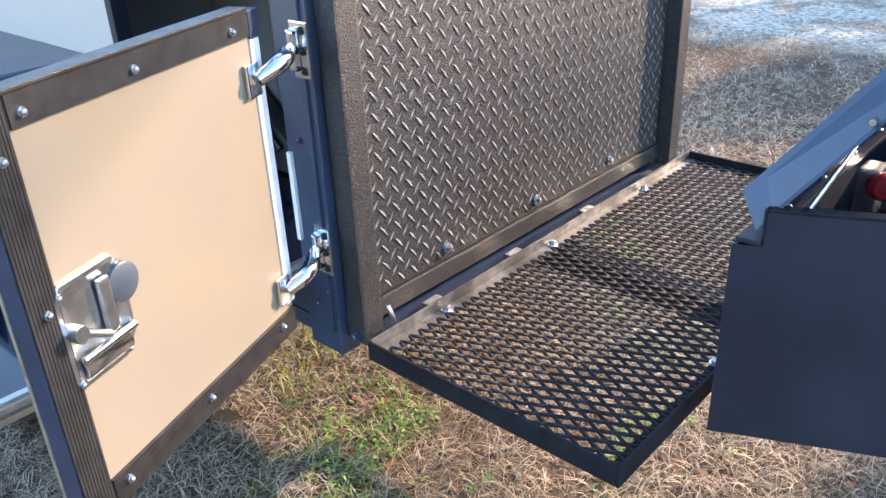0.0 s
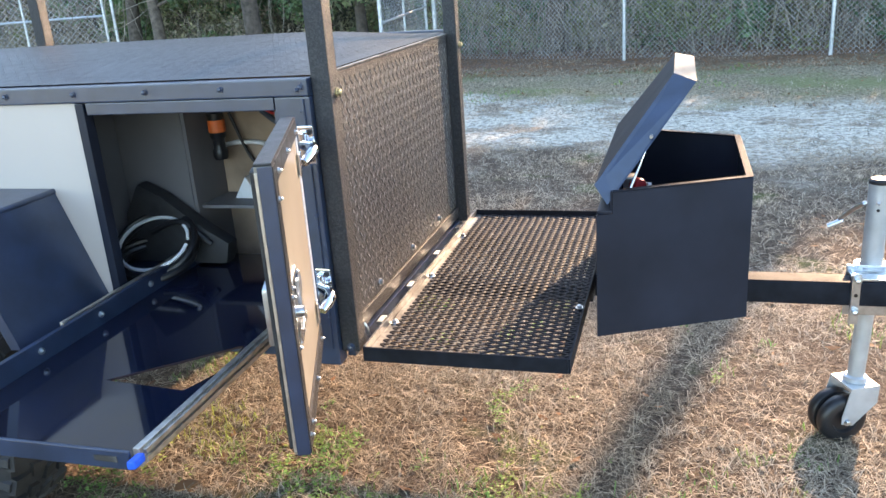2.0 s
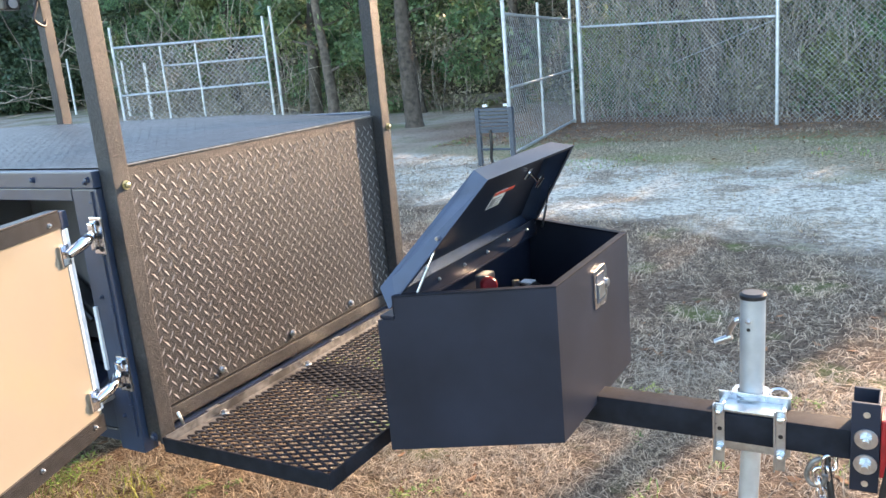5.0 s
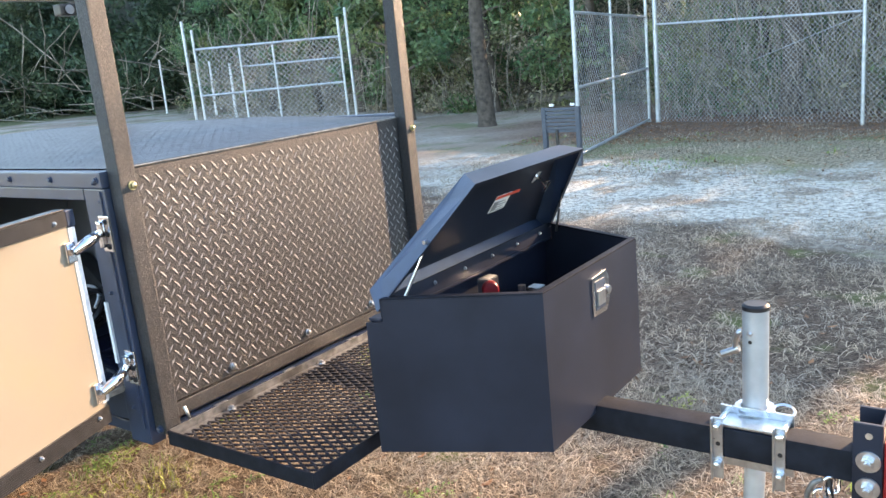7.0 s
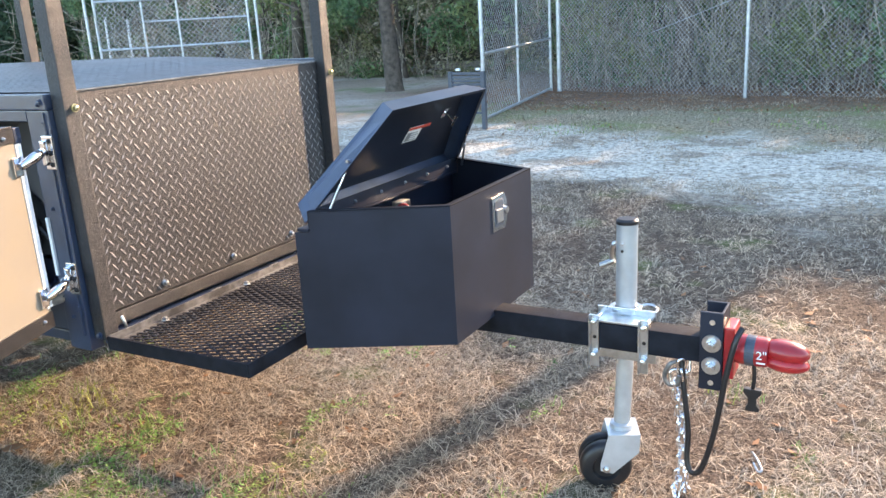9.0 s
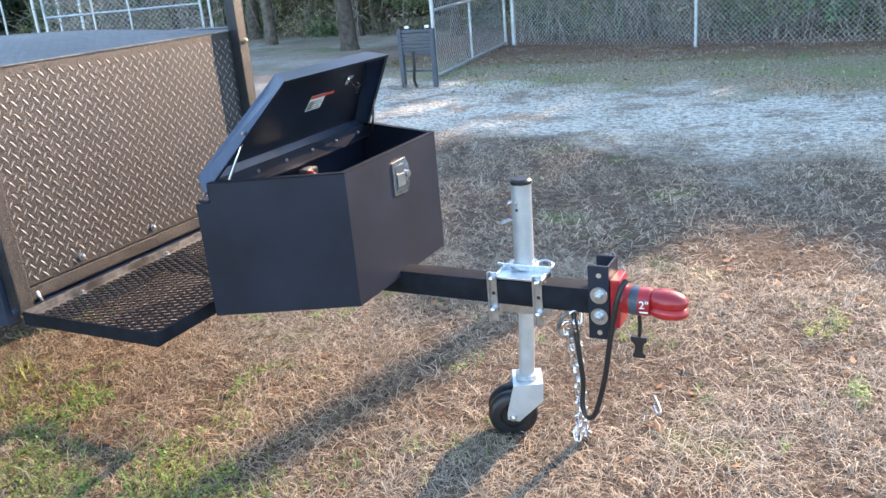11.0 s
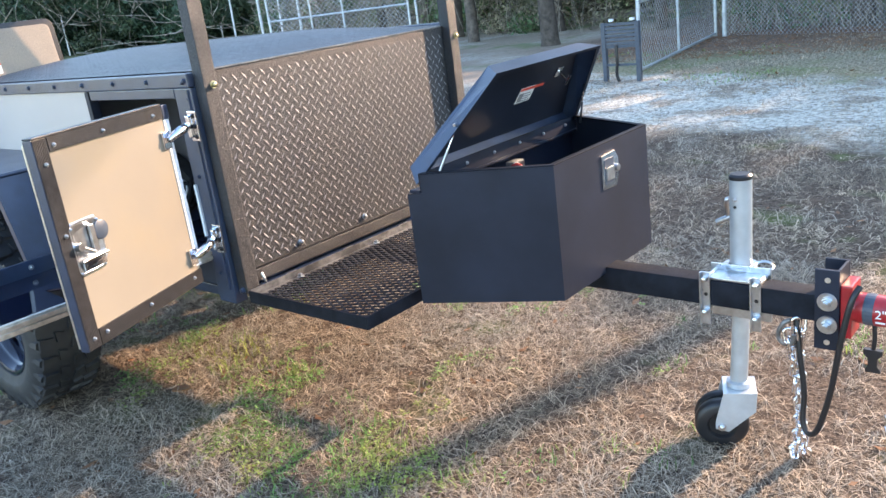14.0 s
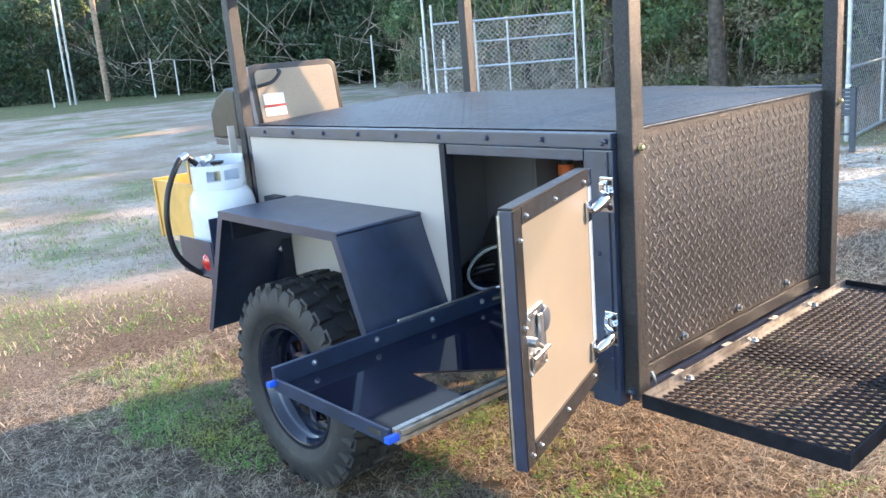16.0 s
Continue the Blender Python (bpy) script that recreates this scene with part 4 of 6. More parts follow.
    for k in range(4):
        part("label_bar", box(bm_(), 0.163 + k * 0.010, 0.167 + k * 0.010, 0.017, 0.092 - 0.010 * (k % 2), wi - 0.0026, wi - 0.0017, 0, LM), "labelgrey", lab)
    part("label_picture", box(bm_(), 0.164, 0.200, 0.016, 0.040, wi - 0.0034, wi - 0.0027, 0, LM), "labelgrey", lab)
    bm = box(bm_(), 0.235, 0.275, 0.195, 0.235, wi - 0.006, wi - 0.0005, 0.002, LM)
    rod(bm, LM @ Vector((0.255, 0.215, wi - 0.006)), LM @ Vector((0.250, 0.215, wi - 0.048)), 0.006)
    rod(bm, LM @ Vector((0.232, 0.215, wi - 0.046)), LM @ Vector((0.272, 0.215, wi - 0.046)), 0.0055)
    part("striker", bm, "chrome", lid, smooth=True)
    for sg in (-1, 1):
        a = Vector((-0.395, YC + sg * 0.428, 0.985))
        b = LM @ Vector((0.205, sg * 0.372, 0.012))
        st = part("gas_strut", rod(bm_(), a, a.lerp(b, 0.55), 0.0042, 10), "zinc", tb, smooth=True)
        part("strut_rod", rod(bm_(), a.lerp(b, 0.55), b, 0.003, 8), "chrome", st, smooth=True)
        part("strut_stud", rod(bm_(), b, b + Vector((0, sg * 0.018, 0)), 0.005, 10), "zinc", st, smooth=True)
    # latch on the front
    ly, lz = 1.822, 0.915
    la = part("paddle_latch", prism(bm_(), [(ly - 0.050, lz - 0.056), (ly + 0.036, lz - 0.060), (ly + 0.056, lz - 0.03), (ly + 0.056, lz + 0.03), (ly + 0.036, lz + 0.058), (ly - 0.050, lz + 0.054)], "x", xf, xf + 0.005, None, 0.002), "chrome", tb, "polished chrome paddle latch")
    part("dish", box(bm_(), xf + 0.005, xf + 0.0065, ly - 0.036, ly + 0.024, lz - 0.042, lz + 0.040, 0.001), "stool", la)
    part("paddle", box(bm_(), xf + 0.0067, xf + 0.0115, ly - 0.030, ly + 0.016, lz - 0.030, lz + 0.012, 0.003), "zinc", la)
    part("key_lock", lathe(bm_(), [(0.0, 0.0), (0.012, 0.0), (0.012, 0.008), (0.0, 0.009)], (xf + 0.006, ly + 0.038, lz), (1, 0, 0), 16), "zinc", la, smooth=True)


build_toolbox()


def build_compressor():
    c = thing("air_compressor", (-0.40, 1.90, 0.608), "small black twelve-volt compressor with a red cap, in the tool box", "compressor")
    z = 0.80
    part("base_block", box(bm_(), -0.425, -0.31, 1.72, 2.10, 0.6085, 0.74, 0.01), "plastic", c)
    part("motor", lathe(bm_(), [(0.0, 0.0), (0.05, 0.0), (0.054, 0.01), (0.054, 0.20), (0.048, 0.215), (0.0, 0.215)], (-0.37, 1.84, z - 0.005), (0, 1, 0), 24), "plastic", c, smooth=True)
    part("red_cap", lathe(bm_(), [(0.0, 0.0), (0.022, 0.0), (0.026, 0.008), (0.026, 0.030), (0.021, 0.038), (0.0, 0.040)], (-0.398, 1.790, 0.908), (0.6, -0.75, 0.1), 24), "red", c, "round red cap", smooth=True)
    part("cylinder_head", box(bm_(), -0.432, -0.392, 1.775, 1.835, z - 0.06, 0.938, 0.008), "zinc", c)
    part("valve", rod(bm_(), (-0.37, 1.93, z + 0.04), (-0.37, 1.93, z + 0.08), 0.012, 12), "zinc", c)
    part("clamp_band", lathe(bm_(), [(0.054, 0.0), (0.060, 0.002), (0.060, 0.020), (0.054, 0.022)], (-0.37, 1.965, z - 0.005), (0, 1, 0), 24), "plastic", c)
    part("gauge_label", box(bm_(), -0.39, -0.35, 2.00, 2.04, z + 0.047, z + 0.052, 0.001), "label", c)
    part("air_line", hose(bm_(), [(-0.37, 1.80, z + 0.02), (-0.32, 1.82, z + 0.03), (-0.31, 1.87, z), (-0.33, 1.94, z - 0.04)], 0.005), "red", c)


build_compressor()


# ---- jack, coupler, chains ----
def build_jack():
    jx, jy = 0.346, 1.876
    j = thing("jockey_jack", (jx - 0.08, jy, 0.0), "silver drop-leg jack with a black wheel, clamped to the drawbar", "trailer jack")
    tube = part("upper_tube", rod(bm_(), (jx, jy, 0.46), (jx + 0.004, jy, 0.892), 0.0325, 28), "silver", j, smooth=True)
    part("cap", lathe(bm_(), [(0.0, 0.0), (0.034, 0.0), (0.034, 0.01), (0.028, 0.016), (0.0, 0.017)], (jx + 0.004, jy, 0.8925), (0, 0, 1), 28), "plastic", tube, smooth=True)
    part("lower_tube", rod(bm_(), (jx - 0.012, jy, 0.205), (jx, jy, 0.4595), 0.0270, 24), "silver", j, smooth=True)
    part("pivot_bolt", bolt(bm_(), (jx - 0.002, jy - 0.031, 0.835), (0, -1, 0), 0.006, 0.003), "zinc", tube, smooth=True)
    part("pin_hole", rod(bm_(), (jx - 0.002, jy - 0.030, 0.812), (jx - 0.002, jy - 0.0335, 0.812), 0.005, 10), "plastic", tube)
    cr = part("crank", rod(bm_(), (jx - 0.030, jy, 0.828), (jx - 0.040, jy, 0.824), 0.008, 12), "zinc", j, "zinc crank handle", smooth=True)
    part("crank_arm", hose(bm_(), [(jx - 0.038, jy, 0.825), (jx - 0.060, jy + 0.05, 0.79), (jx - 0.082, jy + 0.115, 0.74)], 0.0075), "zinc", cr, smooth=True)
    part("crank_grip", rod(bm_(), (jx - 0.072, jy + 0.115, 0.735), (jx - 0.118, jy + 0.115, 0.712), 0.010, 14), "zinc", cr, smooth=True)
    # clamp plates, bolts and bracket
    yn = YC - 0.038
    for x in (0.284, 0.436):
        bm = bm_()
        box(bm, x - 0.014, x + 0.014, yn - 0.006, yn - 0.001, 0.462, 0.632, 0.002)
        box(bm, x - 0.014, x - 0.010, yn - 0.018, yn - 0.006, 0.462, 0.632, 0.001)
        cp = part("clamp_plate", bm, "zinc", j)
        for z in (0.612, 0.506):
            part("clamp_bolt", bolt(bm_(), (x + 0.002, yn - 0.006, z), (0, -1, 0), 0.010, 0.016), "zinc", cp, smooth=True)
            part("stud", rod(bm_(), (x + 0.002, yn - 0.007, z), (x + 0.002, yn + 0.095, z), 0.0055, 10), "zinc", cp, smooth=True)
        part("hole", rod(bm_(), (x + 0.002, yn - 0.006, 0.560), (x + 0.002, yn - 0.0068, 0.560), 0.006, 12), "plastic", cp)
    bm = bm_()
    box(bm, 0.268, 0.452, YC + 0.040, YC + 0.046, 0.46, 0.632, 0.002)
    box(bm, 0.275, 0.445, yn + 0.006, YC + 0.0395, 0.604, 0.612, 0.002)
    lathe(bm, [(0.036, 0.0), (0.050, 0.0), (0.050, 0.008), (0.036, 0.008)], (jx, jy, 0.617), (0, 0, 1), 28)
    part("swivel_bracket", bm, "zinc", j)
    part("pull_ring", lathe(bm_(), [(0.026, -0.004), (0.030, 0.0), (0.026, 0.004), (0.022, 0.0), (0.026, -0.004)], (jx + 0.075, jy - 0.01, 0.628), (0.1, -0.2, 1), 24), "zinc", j, smooth=True)
    # foot fork and wheel
    bm = bm_()
    ax = Matrix.Translation((jx - 0.012, jy, 0.0)) @ Matrix.Rotation(radians(24), 4, "Z")
    lathe(bm, [(0.0, 0.205), (0.038, 0.205), (0.038, 0.222), (0.030, 0.226), (0.0, 0.226)], (jx - 0.012, jy, 0), (0, 0, 1), 24)
    for y in (-0.060, 0.056):
        prism(bm, [(-0.05, 0.200), (0.052, 0.205), (0.048, 0.14), (-0.035, 0.065), (-0.075, 0.075), (-0.075, 0.10)], "y", y, y + 0.004, ax, 0.001)
    box(bm, -0.05, 0.052, -0.060, 0.060, 0.198, 0.204, 0.002, ax)
    fork = part("fork", bm, "silver", j)
    c = ax @ Vector((-0.055, 0.0, 0.082))
    d = (ax.to_3x3() @ Vector((0, 1, 0)))
    wh = part("wheel", lathe(bm_(), [(0.0, -0.040), (0.040, -0.040), (0.046, -0.052), (0.068, -0.052), (0.079, -0.046), (0.085, -0.034), (0.085, -0.016), (0.079, -0.008), (0.066, -0.005), (0.066, 0.005), (0.079, 0.008), (0.085, 0.016), (0.085, 0.034), (0.079, 0.046), (0.068, 0.052), (0.046, 0.052), (0.040, 0.040), (0.0, 0.040)], c, d, 40), "plastic", j, "black twin-tread plastic wheel", smooth=True)
    part("axle_bolt", bolt(bm_(), c - d * 0.060, -d, 0.009, 0.006), "zinc", wh, smooth=True)


def build_coupler():
    x0, x1 = 0.600, 0.664
    c = thing("coupler_bracket", (0.632, YC, 0.455), "black adjustable coupler channel bolted to the drawbar", "coupler")
    zb, zt = 0.448, 0.685
    for s in (-1, 1):
        y = YC + s * 0.047
        part("channel_cheek", box(bm_(), x0, x1, y - 0.005, y + 0.005, zb, zt, 0.0025), "boxblack", c)
    part("channel_back", box(bm_(), x0 + 0.057, x1, YC - 0.0415, YC + 0.0415, zb, zt, 0.002), "boxblack", c)
    y = YC - 0.052
    for z in (0.592, 0.524):
        b = part("washer", lathe(bm_(), [(0.011, 0.0), (0.026, 0.0), (0.027, 0.003), (0.026, 0.005), (0.0, 0.005)], (x0 + 0.034, y, z), (0, -1, 0), 28), "zinc", c, smooth=True)
        part("nut", rod(bm_(), (x0 + 0.034, y - 0.005, z), (x0 + 0.034, y - 0.020, z), 0.014, 6), "zinc", b)
        part("stud_end", rod(bm_(), (x0 + 0.034, y - 0.020, z), (x0 + 0.034, y - 0.030, z), 0.008, 12), "zinc", b)
    # bright discs modelled in place of glints at the outer holes
    for z in (0.655, 0.470):
        part("hole_glint", rod(bm_(), (x0 + 0.034, y, z), (x0 + 0.034, y - 0.0012, z), 0.008, 14), "alu", c)
    lk = thing("coupler_lock", (0.75, YC, 0.56), "red locking ball coupler with a worn blue and red band", "coupler")
    bm = bm_()
    box(bm, 0.665, 0.695, YC - 0.046, YC + 0.042, 0.488, 0.642, 0.006)
    body = part("lock_body", bm, "red", lk)
    part("neck", lathe(bm_(), [(0.0, 0.0), (0.040, 0.0), (0.043, 0.012), (0.043, 0.080), (0.040, 0.088), (0.0, 0.088)], (0.696, YC - 0.012, 0.572), (1, -0.05, 0), 28), "red", lk, smooth=True)
    bm = lathe(bm_(), [(0.0436, 0.028), (0.0442, 0.032), (0.0442, 0.050), (0.0436, 0.054)], (0.696, YC - 0.012, 0.572), (1, -0.05, 0), 28)
    part("band", bm, "stool", lk, "dark blue band")
    # rounded nose in two halves
    for dz, hh in ((0.016, 0.032), (-0.017, 0.026)):
        bm = bm_()
        bmesh.ops.create_uvsphere(bm, u_segments=22, v_segments=12, radius=1.0)
        bmesh.ops.transform(bm, matrix=Matrix.Translation((0.826, YC - 0.015, 0.566 + dz)) @ Matrix.Rotation(radians(5), 4, "Y") @ Matrix.Diagonal((0.064, 0.041, hh, 1)), verts=bm.verts)
        part("nose", bm, "red", lk, smooth=True)
    # the ball size printed on the neck, and a bar for the small print under it
    font = bpy.data.curves.new("size_mark", "FONT")
    font.body, font.size, font.extrude = '2"', 0.034, 0.0006
    holder = bpy.data.objects.new("size_mark", font)
    scene.collection.objects.link(holder)
    me = bpy.data.meshes.new_from_object(holder.evaluated_get(bpy.context.evaluated_depsgraph_get()))
    bpy.data.objects.remove(holder)
    bm = bm_()
    bm.from_mesh(me)
    bmesh.ops.transform(bm, matrix=Matrix.Translation((0.754, YC - 0.0600, 0.566)) @ Matrix.Rotation(radians(90), 4, "X"), verts=bm.verts)
    part("size_mark", bm, "label", lk, "white printed size mark")
    part("print_bar", box(bm_(), 0.756, 0.780, YC - 0.0600, YC - 0.0585, 0.552, 0.557, 0.0004), "label", lk)


def chain(name, a, b, sag, r=0.0060, pitch=0.032):
    """Steel links one through the next, hanging from a to b."""
    t = thing(name, tuple(a), "bright steel safety chain hanging from the drawbar to the grass", "chain", "safety chains")
    a, b = Vector(a), Vector(b)
    n = int((b - a).length * 1.12 / pitch)
    base = bm_()
    hw, hl = 0.0125, 0.015
    ring = [(hw * math.cos(k * math.pi / 8), hw * math.sin(k * math.pi / 8) + (hl if k <= 8 else -hl) * 0.7) for k in range(16)]
    P = [Vector((x, 0, z)) for x, z in ring]
    rings = []
    for i in range(16):
        d = (P[(i + 1) % 16] - P[i - 1]).normalized()
        s = d.cross(Vector((0, 1, 0)))
        rings.append([base.verts.new(P[i] + r * 0.75 * (s * math.cos(q * math.pi / 3) + Vector((0, 1, 0)) * math.sin(q * math.pi / 3))) for q in range(6)])
    for i in range(16):
        for q in range(6):
            base.faces.new((rings[i][q], rings[i][(q + 1) % 6], rings[(i + 1) % 16][(q + 1) % 6], rings[(i + 1) % 16][q]))
    me = bpy.data.meshes.new("chain_link")
    base.to_mesh(me)
    base.free()
    me.materials.append(M["chrome"])
    for f in me.polygons:
        f.use_smooth = True
    for i in range(n):
        f = i / max(1, n - 1)
        p = a.lerp(b, f) + Vector(sag) * math.sin(f * math.pi)
        ob = new("chain_link", me)
        ob.parent = t
        ob.matrix_parent_inverse = WORLD[t].inverted()
        ob.matrix_basis = Matrix.Translation(p) @ Matrix.Rotation(radians(90 * (i % 2) + random.uniform(-25, 25) + 20), 4, "Z") @ Matrix.Rotation(radians(random.uniform(-16, 16)), 4, "X")
        WORLD[ob] = ob.matrix_basis


def build_hanging():
    chain("safety_chain", (0.548, YC - 0.040, 0.505), (0.535, YC + 0.05, 0.012), (0.012, 0.0, 0))
    chain("safety_chain", (0.556, YC - 0.02, 0.50), (0.548, YC + 0.07, 0.012), (-0.014, 0.01, 0))
    chain("safety_chain", (0.530, YC - 0.05, 0.47), (0.520, YC + 0.03, 0.012), (0.02, 0.01, 0))
    h = thing("chain_hook", (0.53, YC - 0.04, 0.43), "galvanised spring hook under the drawbar", "hook")
    part("hook", hose(bm_(), [(0.535, YC - 0.045, 0.518), (0.515, YC - 0.048, 0.505), (0.502, YC - 0.05, 0.47), (0.515, YC - 0.05, 0.445), (0.54, YC - 0.05, 0.45), (0.545, YC - 0.05, 0.475)], 0.007), "greysteel", h, smooth=True)
    w = thing("wiring_loop", (0.60, YC - 0.06, 0.30), "black trailer wiring loop with its moulded plug", "cable")
    part("cable", hose(bm_(), [(0.545, YC - 0.03, 0.518), (0.560, YC - 0.045, 0.42), (0.575, YC - 0.05, 0.30), (0.575, YC - 0.06, 0.215), (0.592, YC - 0.07, 0.180), (0.622, YC - 0.08, 0.205), (0.655, YC - 0.085, 0.33), (0.680, YC - 0.085, 0.50), (0.700, YC - 0.075, 0.61), (0.715, YC - 0.05, 0.648)], 0.0085, 10), "plastic", w, smooth=True)
    p = thing("breakaway_plug", (0.748, YC - 0.02, 0.39), "flat black connector hanging on a short cable", "plug")
    part("lead", hose(bm_(), [(0.742, YC - 0.015, 0.552), (0.748, YC - 0.02, 0.50), (0.746, YC - 0.02, 0.455)], 0.006), "plastic", p, smooth=True)
    part("connector", prism(bm_(), [(0.728, 0.39), (0.766, 0.39), (0.766, 0.40), (0.758, 0.41), (0.758, 0.432), (0.770, 0.445), (0.770, 0.458), (0.722, 0.458), (0.722, 0.445), (0.734, 0.432), (0.734, 0.41), (0.728, 0.40)], "y", YC - 0.03, YC - 0.012, None, 0.002), "plastic", p)
    r = thing("spring_clip", (0.72, 2.13, 0.0), "small galvanised spring clip lying in the grass", "clip")
    part("clip_body", hose(bm_(), [(0.70, 2.18, 0.03), (0.715, 2.14, 0.04), (0.745, 2.08, 0.03), (0.735, 2.07, 0.025), (0.715, 2.11, 0.03)], 0.0035), "galv", r, smooth=True)


build_jack()
build_coupler()
build_hanging()


# ---- things at the rear and in the locker ----
def build_propane():
    cx, cy, r = -3.305, 0.942, 0.150
    z0 = 0.74
    t = thing("propane_tank", (cx, cy, z0), "white propane cylinder standing in a black bracket at the rear", "gas cylinder")
    part("shell", lathe(bm_(), [(0.0, 0.0), (0.10, 0.0), (0.135, 0.015), (r, 0.06), (r, 0.30), (r - 0.012, 0.345), (0.11, 0.385), (0.06, 0.402), (0.0, 0.405)], (cx, cy, z0), (0, 0, 1), 40), "white", t, smooth=True)
    bm = bm_()
    rc, zc = 0.118, z0 + 0.372
    n = 48
    for i in range(n):
        a0, a1 = 2 * math.pi * i / n, 2 * math.pi * (i + 1) / n
        deg = math.degrees((a0 + a1) / 2)
        band = ((0.0, 0.040), (0.088, 0.112)) if (305 < deg < 335 or deg > 346 or deg < 22) else (((0.0, 0.112),) if deg > 255 or deg < 70 else ((0.0, 0.140),))
        for lo, top in band:
            rr0, rr1 = rc, rc + 0.004
            v = [bm.verts.new((cx + q * math.cos(a), cy + q * math.sin(a), zc + h)) for h in (lo, top) for q in (rr0, rr1) for a in (a0, a1)]
            for f in ((0, 1, 3, 2), (4, 6, 7, 5), (0, 4, 5, 1), (2, 3, 7, 6)):
                bm.faces.new([v[k] for k in f])
    bmesh.ops.remove_doubles(bm, verts=bm.verts, dist=1e-5)
    bmesh.ops.recalc_face_normals(bm, faces=bm.faces[:])
    part("collar", bm, "white", t, smooth=True)
    va = part("valve", rod(bm_(), (cx, cy, z0 + 0.40), (cx, cy, z0 + 0.48), 0.022, 16), "brass", t)
    part("hand_wheel", lathe(bm_(), [(0.0, 0.0), (0.03, 0.0), (0.032, 0.012), (0.0, 0.016)], (cx, cy, z0 + 0.481), (0, 0, 1), 20), "plastic", va)
    part("regulator", lathe(bm_(), [(0.0, 0.0), (0.035, 0.0), (0.04, 0.012), (0.035, 0.03), (0.0, 0.034)], (cx - 0.055, cy - 0.01, z0 + 0.485), (-0.4, -0.5, 1), 20), "zinc", va, smooth=True)
    h = thing("gas_hose", (-3.45, 0.80, 0.60), "black gas hose looping from the cylinder to the trailer", "hose")
    part("hose", hose(bm_(), [(cx - 0.02, cy - 0.09, z0 + 0.49), (cx - 0.02, 0.80, 1.275), (cx, 0.745, 1.235), (cx + 0.0, 0.690, 1.13), (cx + 0.0, 0.665, 1.00), (cx, 0.680, 0.86), (cx + 0.01, 0.74, 0.77), (cx + 0.03, 0.82, 0.715), (cx + 0.04, 0.92, 0.70)], 0.0135, 12), "plastic", h, smooth=True)
    part("ferrule", rod(bm_(), (cx - 0.02, 0.812, 1.277), (cx - 0.012, 0.772, 1.262), 0.018, 14), "zinc", h, smooth=True)
    bm = bm_()
    box(bm, cx - 0.165, cx + 0.165, cy - 0.165, cy + 0.165, z0 - 0.012, z0 - 0.002, 0.003)
    box(bm, cx + 0.160, cx + 0.168, cy - 0.16, cy + 0.14, z0 - 0.0018, 1.005, 0.002)
    box(bm, cx - 0.16, cx + 0.159, cy - 0.165, cy - 0.159, z0 - 0.0018, 0.90, 0.002)
    part("cylinder_bracket", bm, "black", trailer)
    part("strap_bar", box(bm_(), -3.37, -3.36, 1.05, 1.085, 1.20, 1.38, 0.002), "panel", trailer, "pale strap bar")


def build_griddle():
    x = -3.45
    g = thing("griddle", (x, 1.5, 1.30), "griddle with its bronze hood raised, fixed behind the roof", "grill")
    tilt = Matrix.Translation((x, 0, 1.36)) @ Matrix.Rotation(radians(-8), 4, "Y") @ Matrix.Translation((-x, 0, -1.36))
    def rounded(y0, y1, z0, z1, r):
        pts = [(y0, z0), (y1, z0)]
        for k in range(6):
            a = math.pi / 2 * k / 5
            pts.append((y1 - r + r * math.cos(a), z1 - r + r * math.sin(a)))
        for k in range(6):
            a = math.pi / 2 + math.pi / 2 * k / 5
            pts.append((y0 + r + r * math.cos(a), z1 - r + r * math.sin(a)))
        return pts
    hood = part("hood", prism(bm_(), rounded(1.262, 1.785, 1.36, 1.655, 0.045), "x", x - 0.07, x, tilt, 0.008), "plastic", g, "raised hood, black outside with a bronze lining", smooth=True)
    part("hood_face", prism(bm_(), rounded(1.292, 1.755, 1.365, 1.625, 0.03), "x", x + 0.001, x + 0.006, tilt, 0.003), "hood", hood)
    part("hood_side", prism(bm_(), rounded(1.244, 1.264, 1.36, 1.645, 0.008), "x", x - 0.09, x + 0.004, tilt, 0.002), "black", hood)
    lab = part("paper_label", box(bm_(), x + 0.0066, x + 0.008, 1.315, 1.435, 1.395, 1.505, 0, tilt), "label", g, "white label with a red stripe")
    part("label_stripe", box(bm_(), x + 0.0082, x + 0.009, 1.315, 1.435, 1.438, 1.450, 0, tilt), "labelred", lab)
    part("handle", hose(bm_(), [(x + 0.004, 1.29, 1.545), (x + 0.035, 1.30, 1.55), (x + 0.045, 1.35, 1.565), (x + 0.035, 1.40, 1.605), (x + 0.004, 1.41, 1.615)], 0.009), "plastic", hood, smooth=True)
    bm = bm_()
    prism(bm, [(-3.80, 1.30), (-3.53, 1.30), (-3.53, 1.53), (-3.60, 1.55), (-3.72, 1.50), (-3.80, 1.42)], "y", 1.19, 1.78, None, 0.01)
    part("griddle_body", bm, "plastic", g)
    part("support_shelf", box(bm_(), -3.80, XR - 0.035, 1.20, 2.2, 1.262, 1.296, 0.004), "black", trailer)


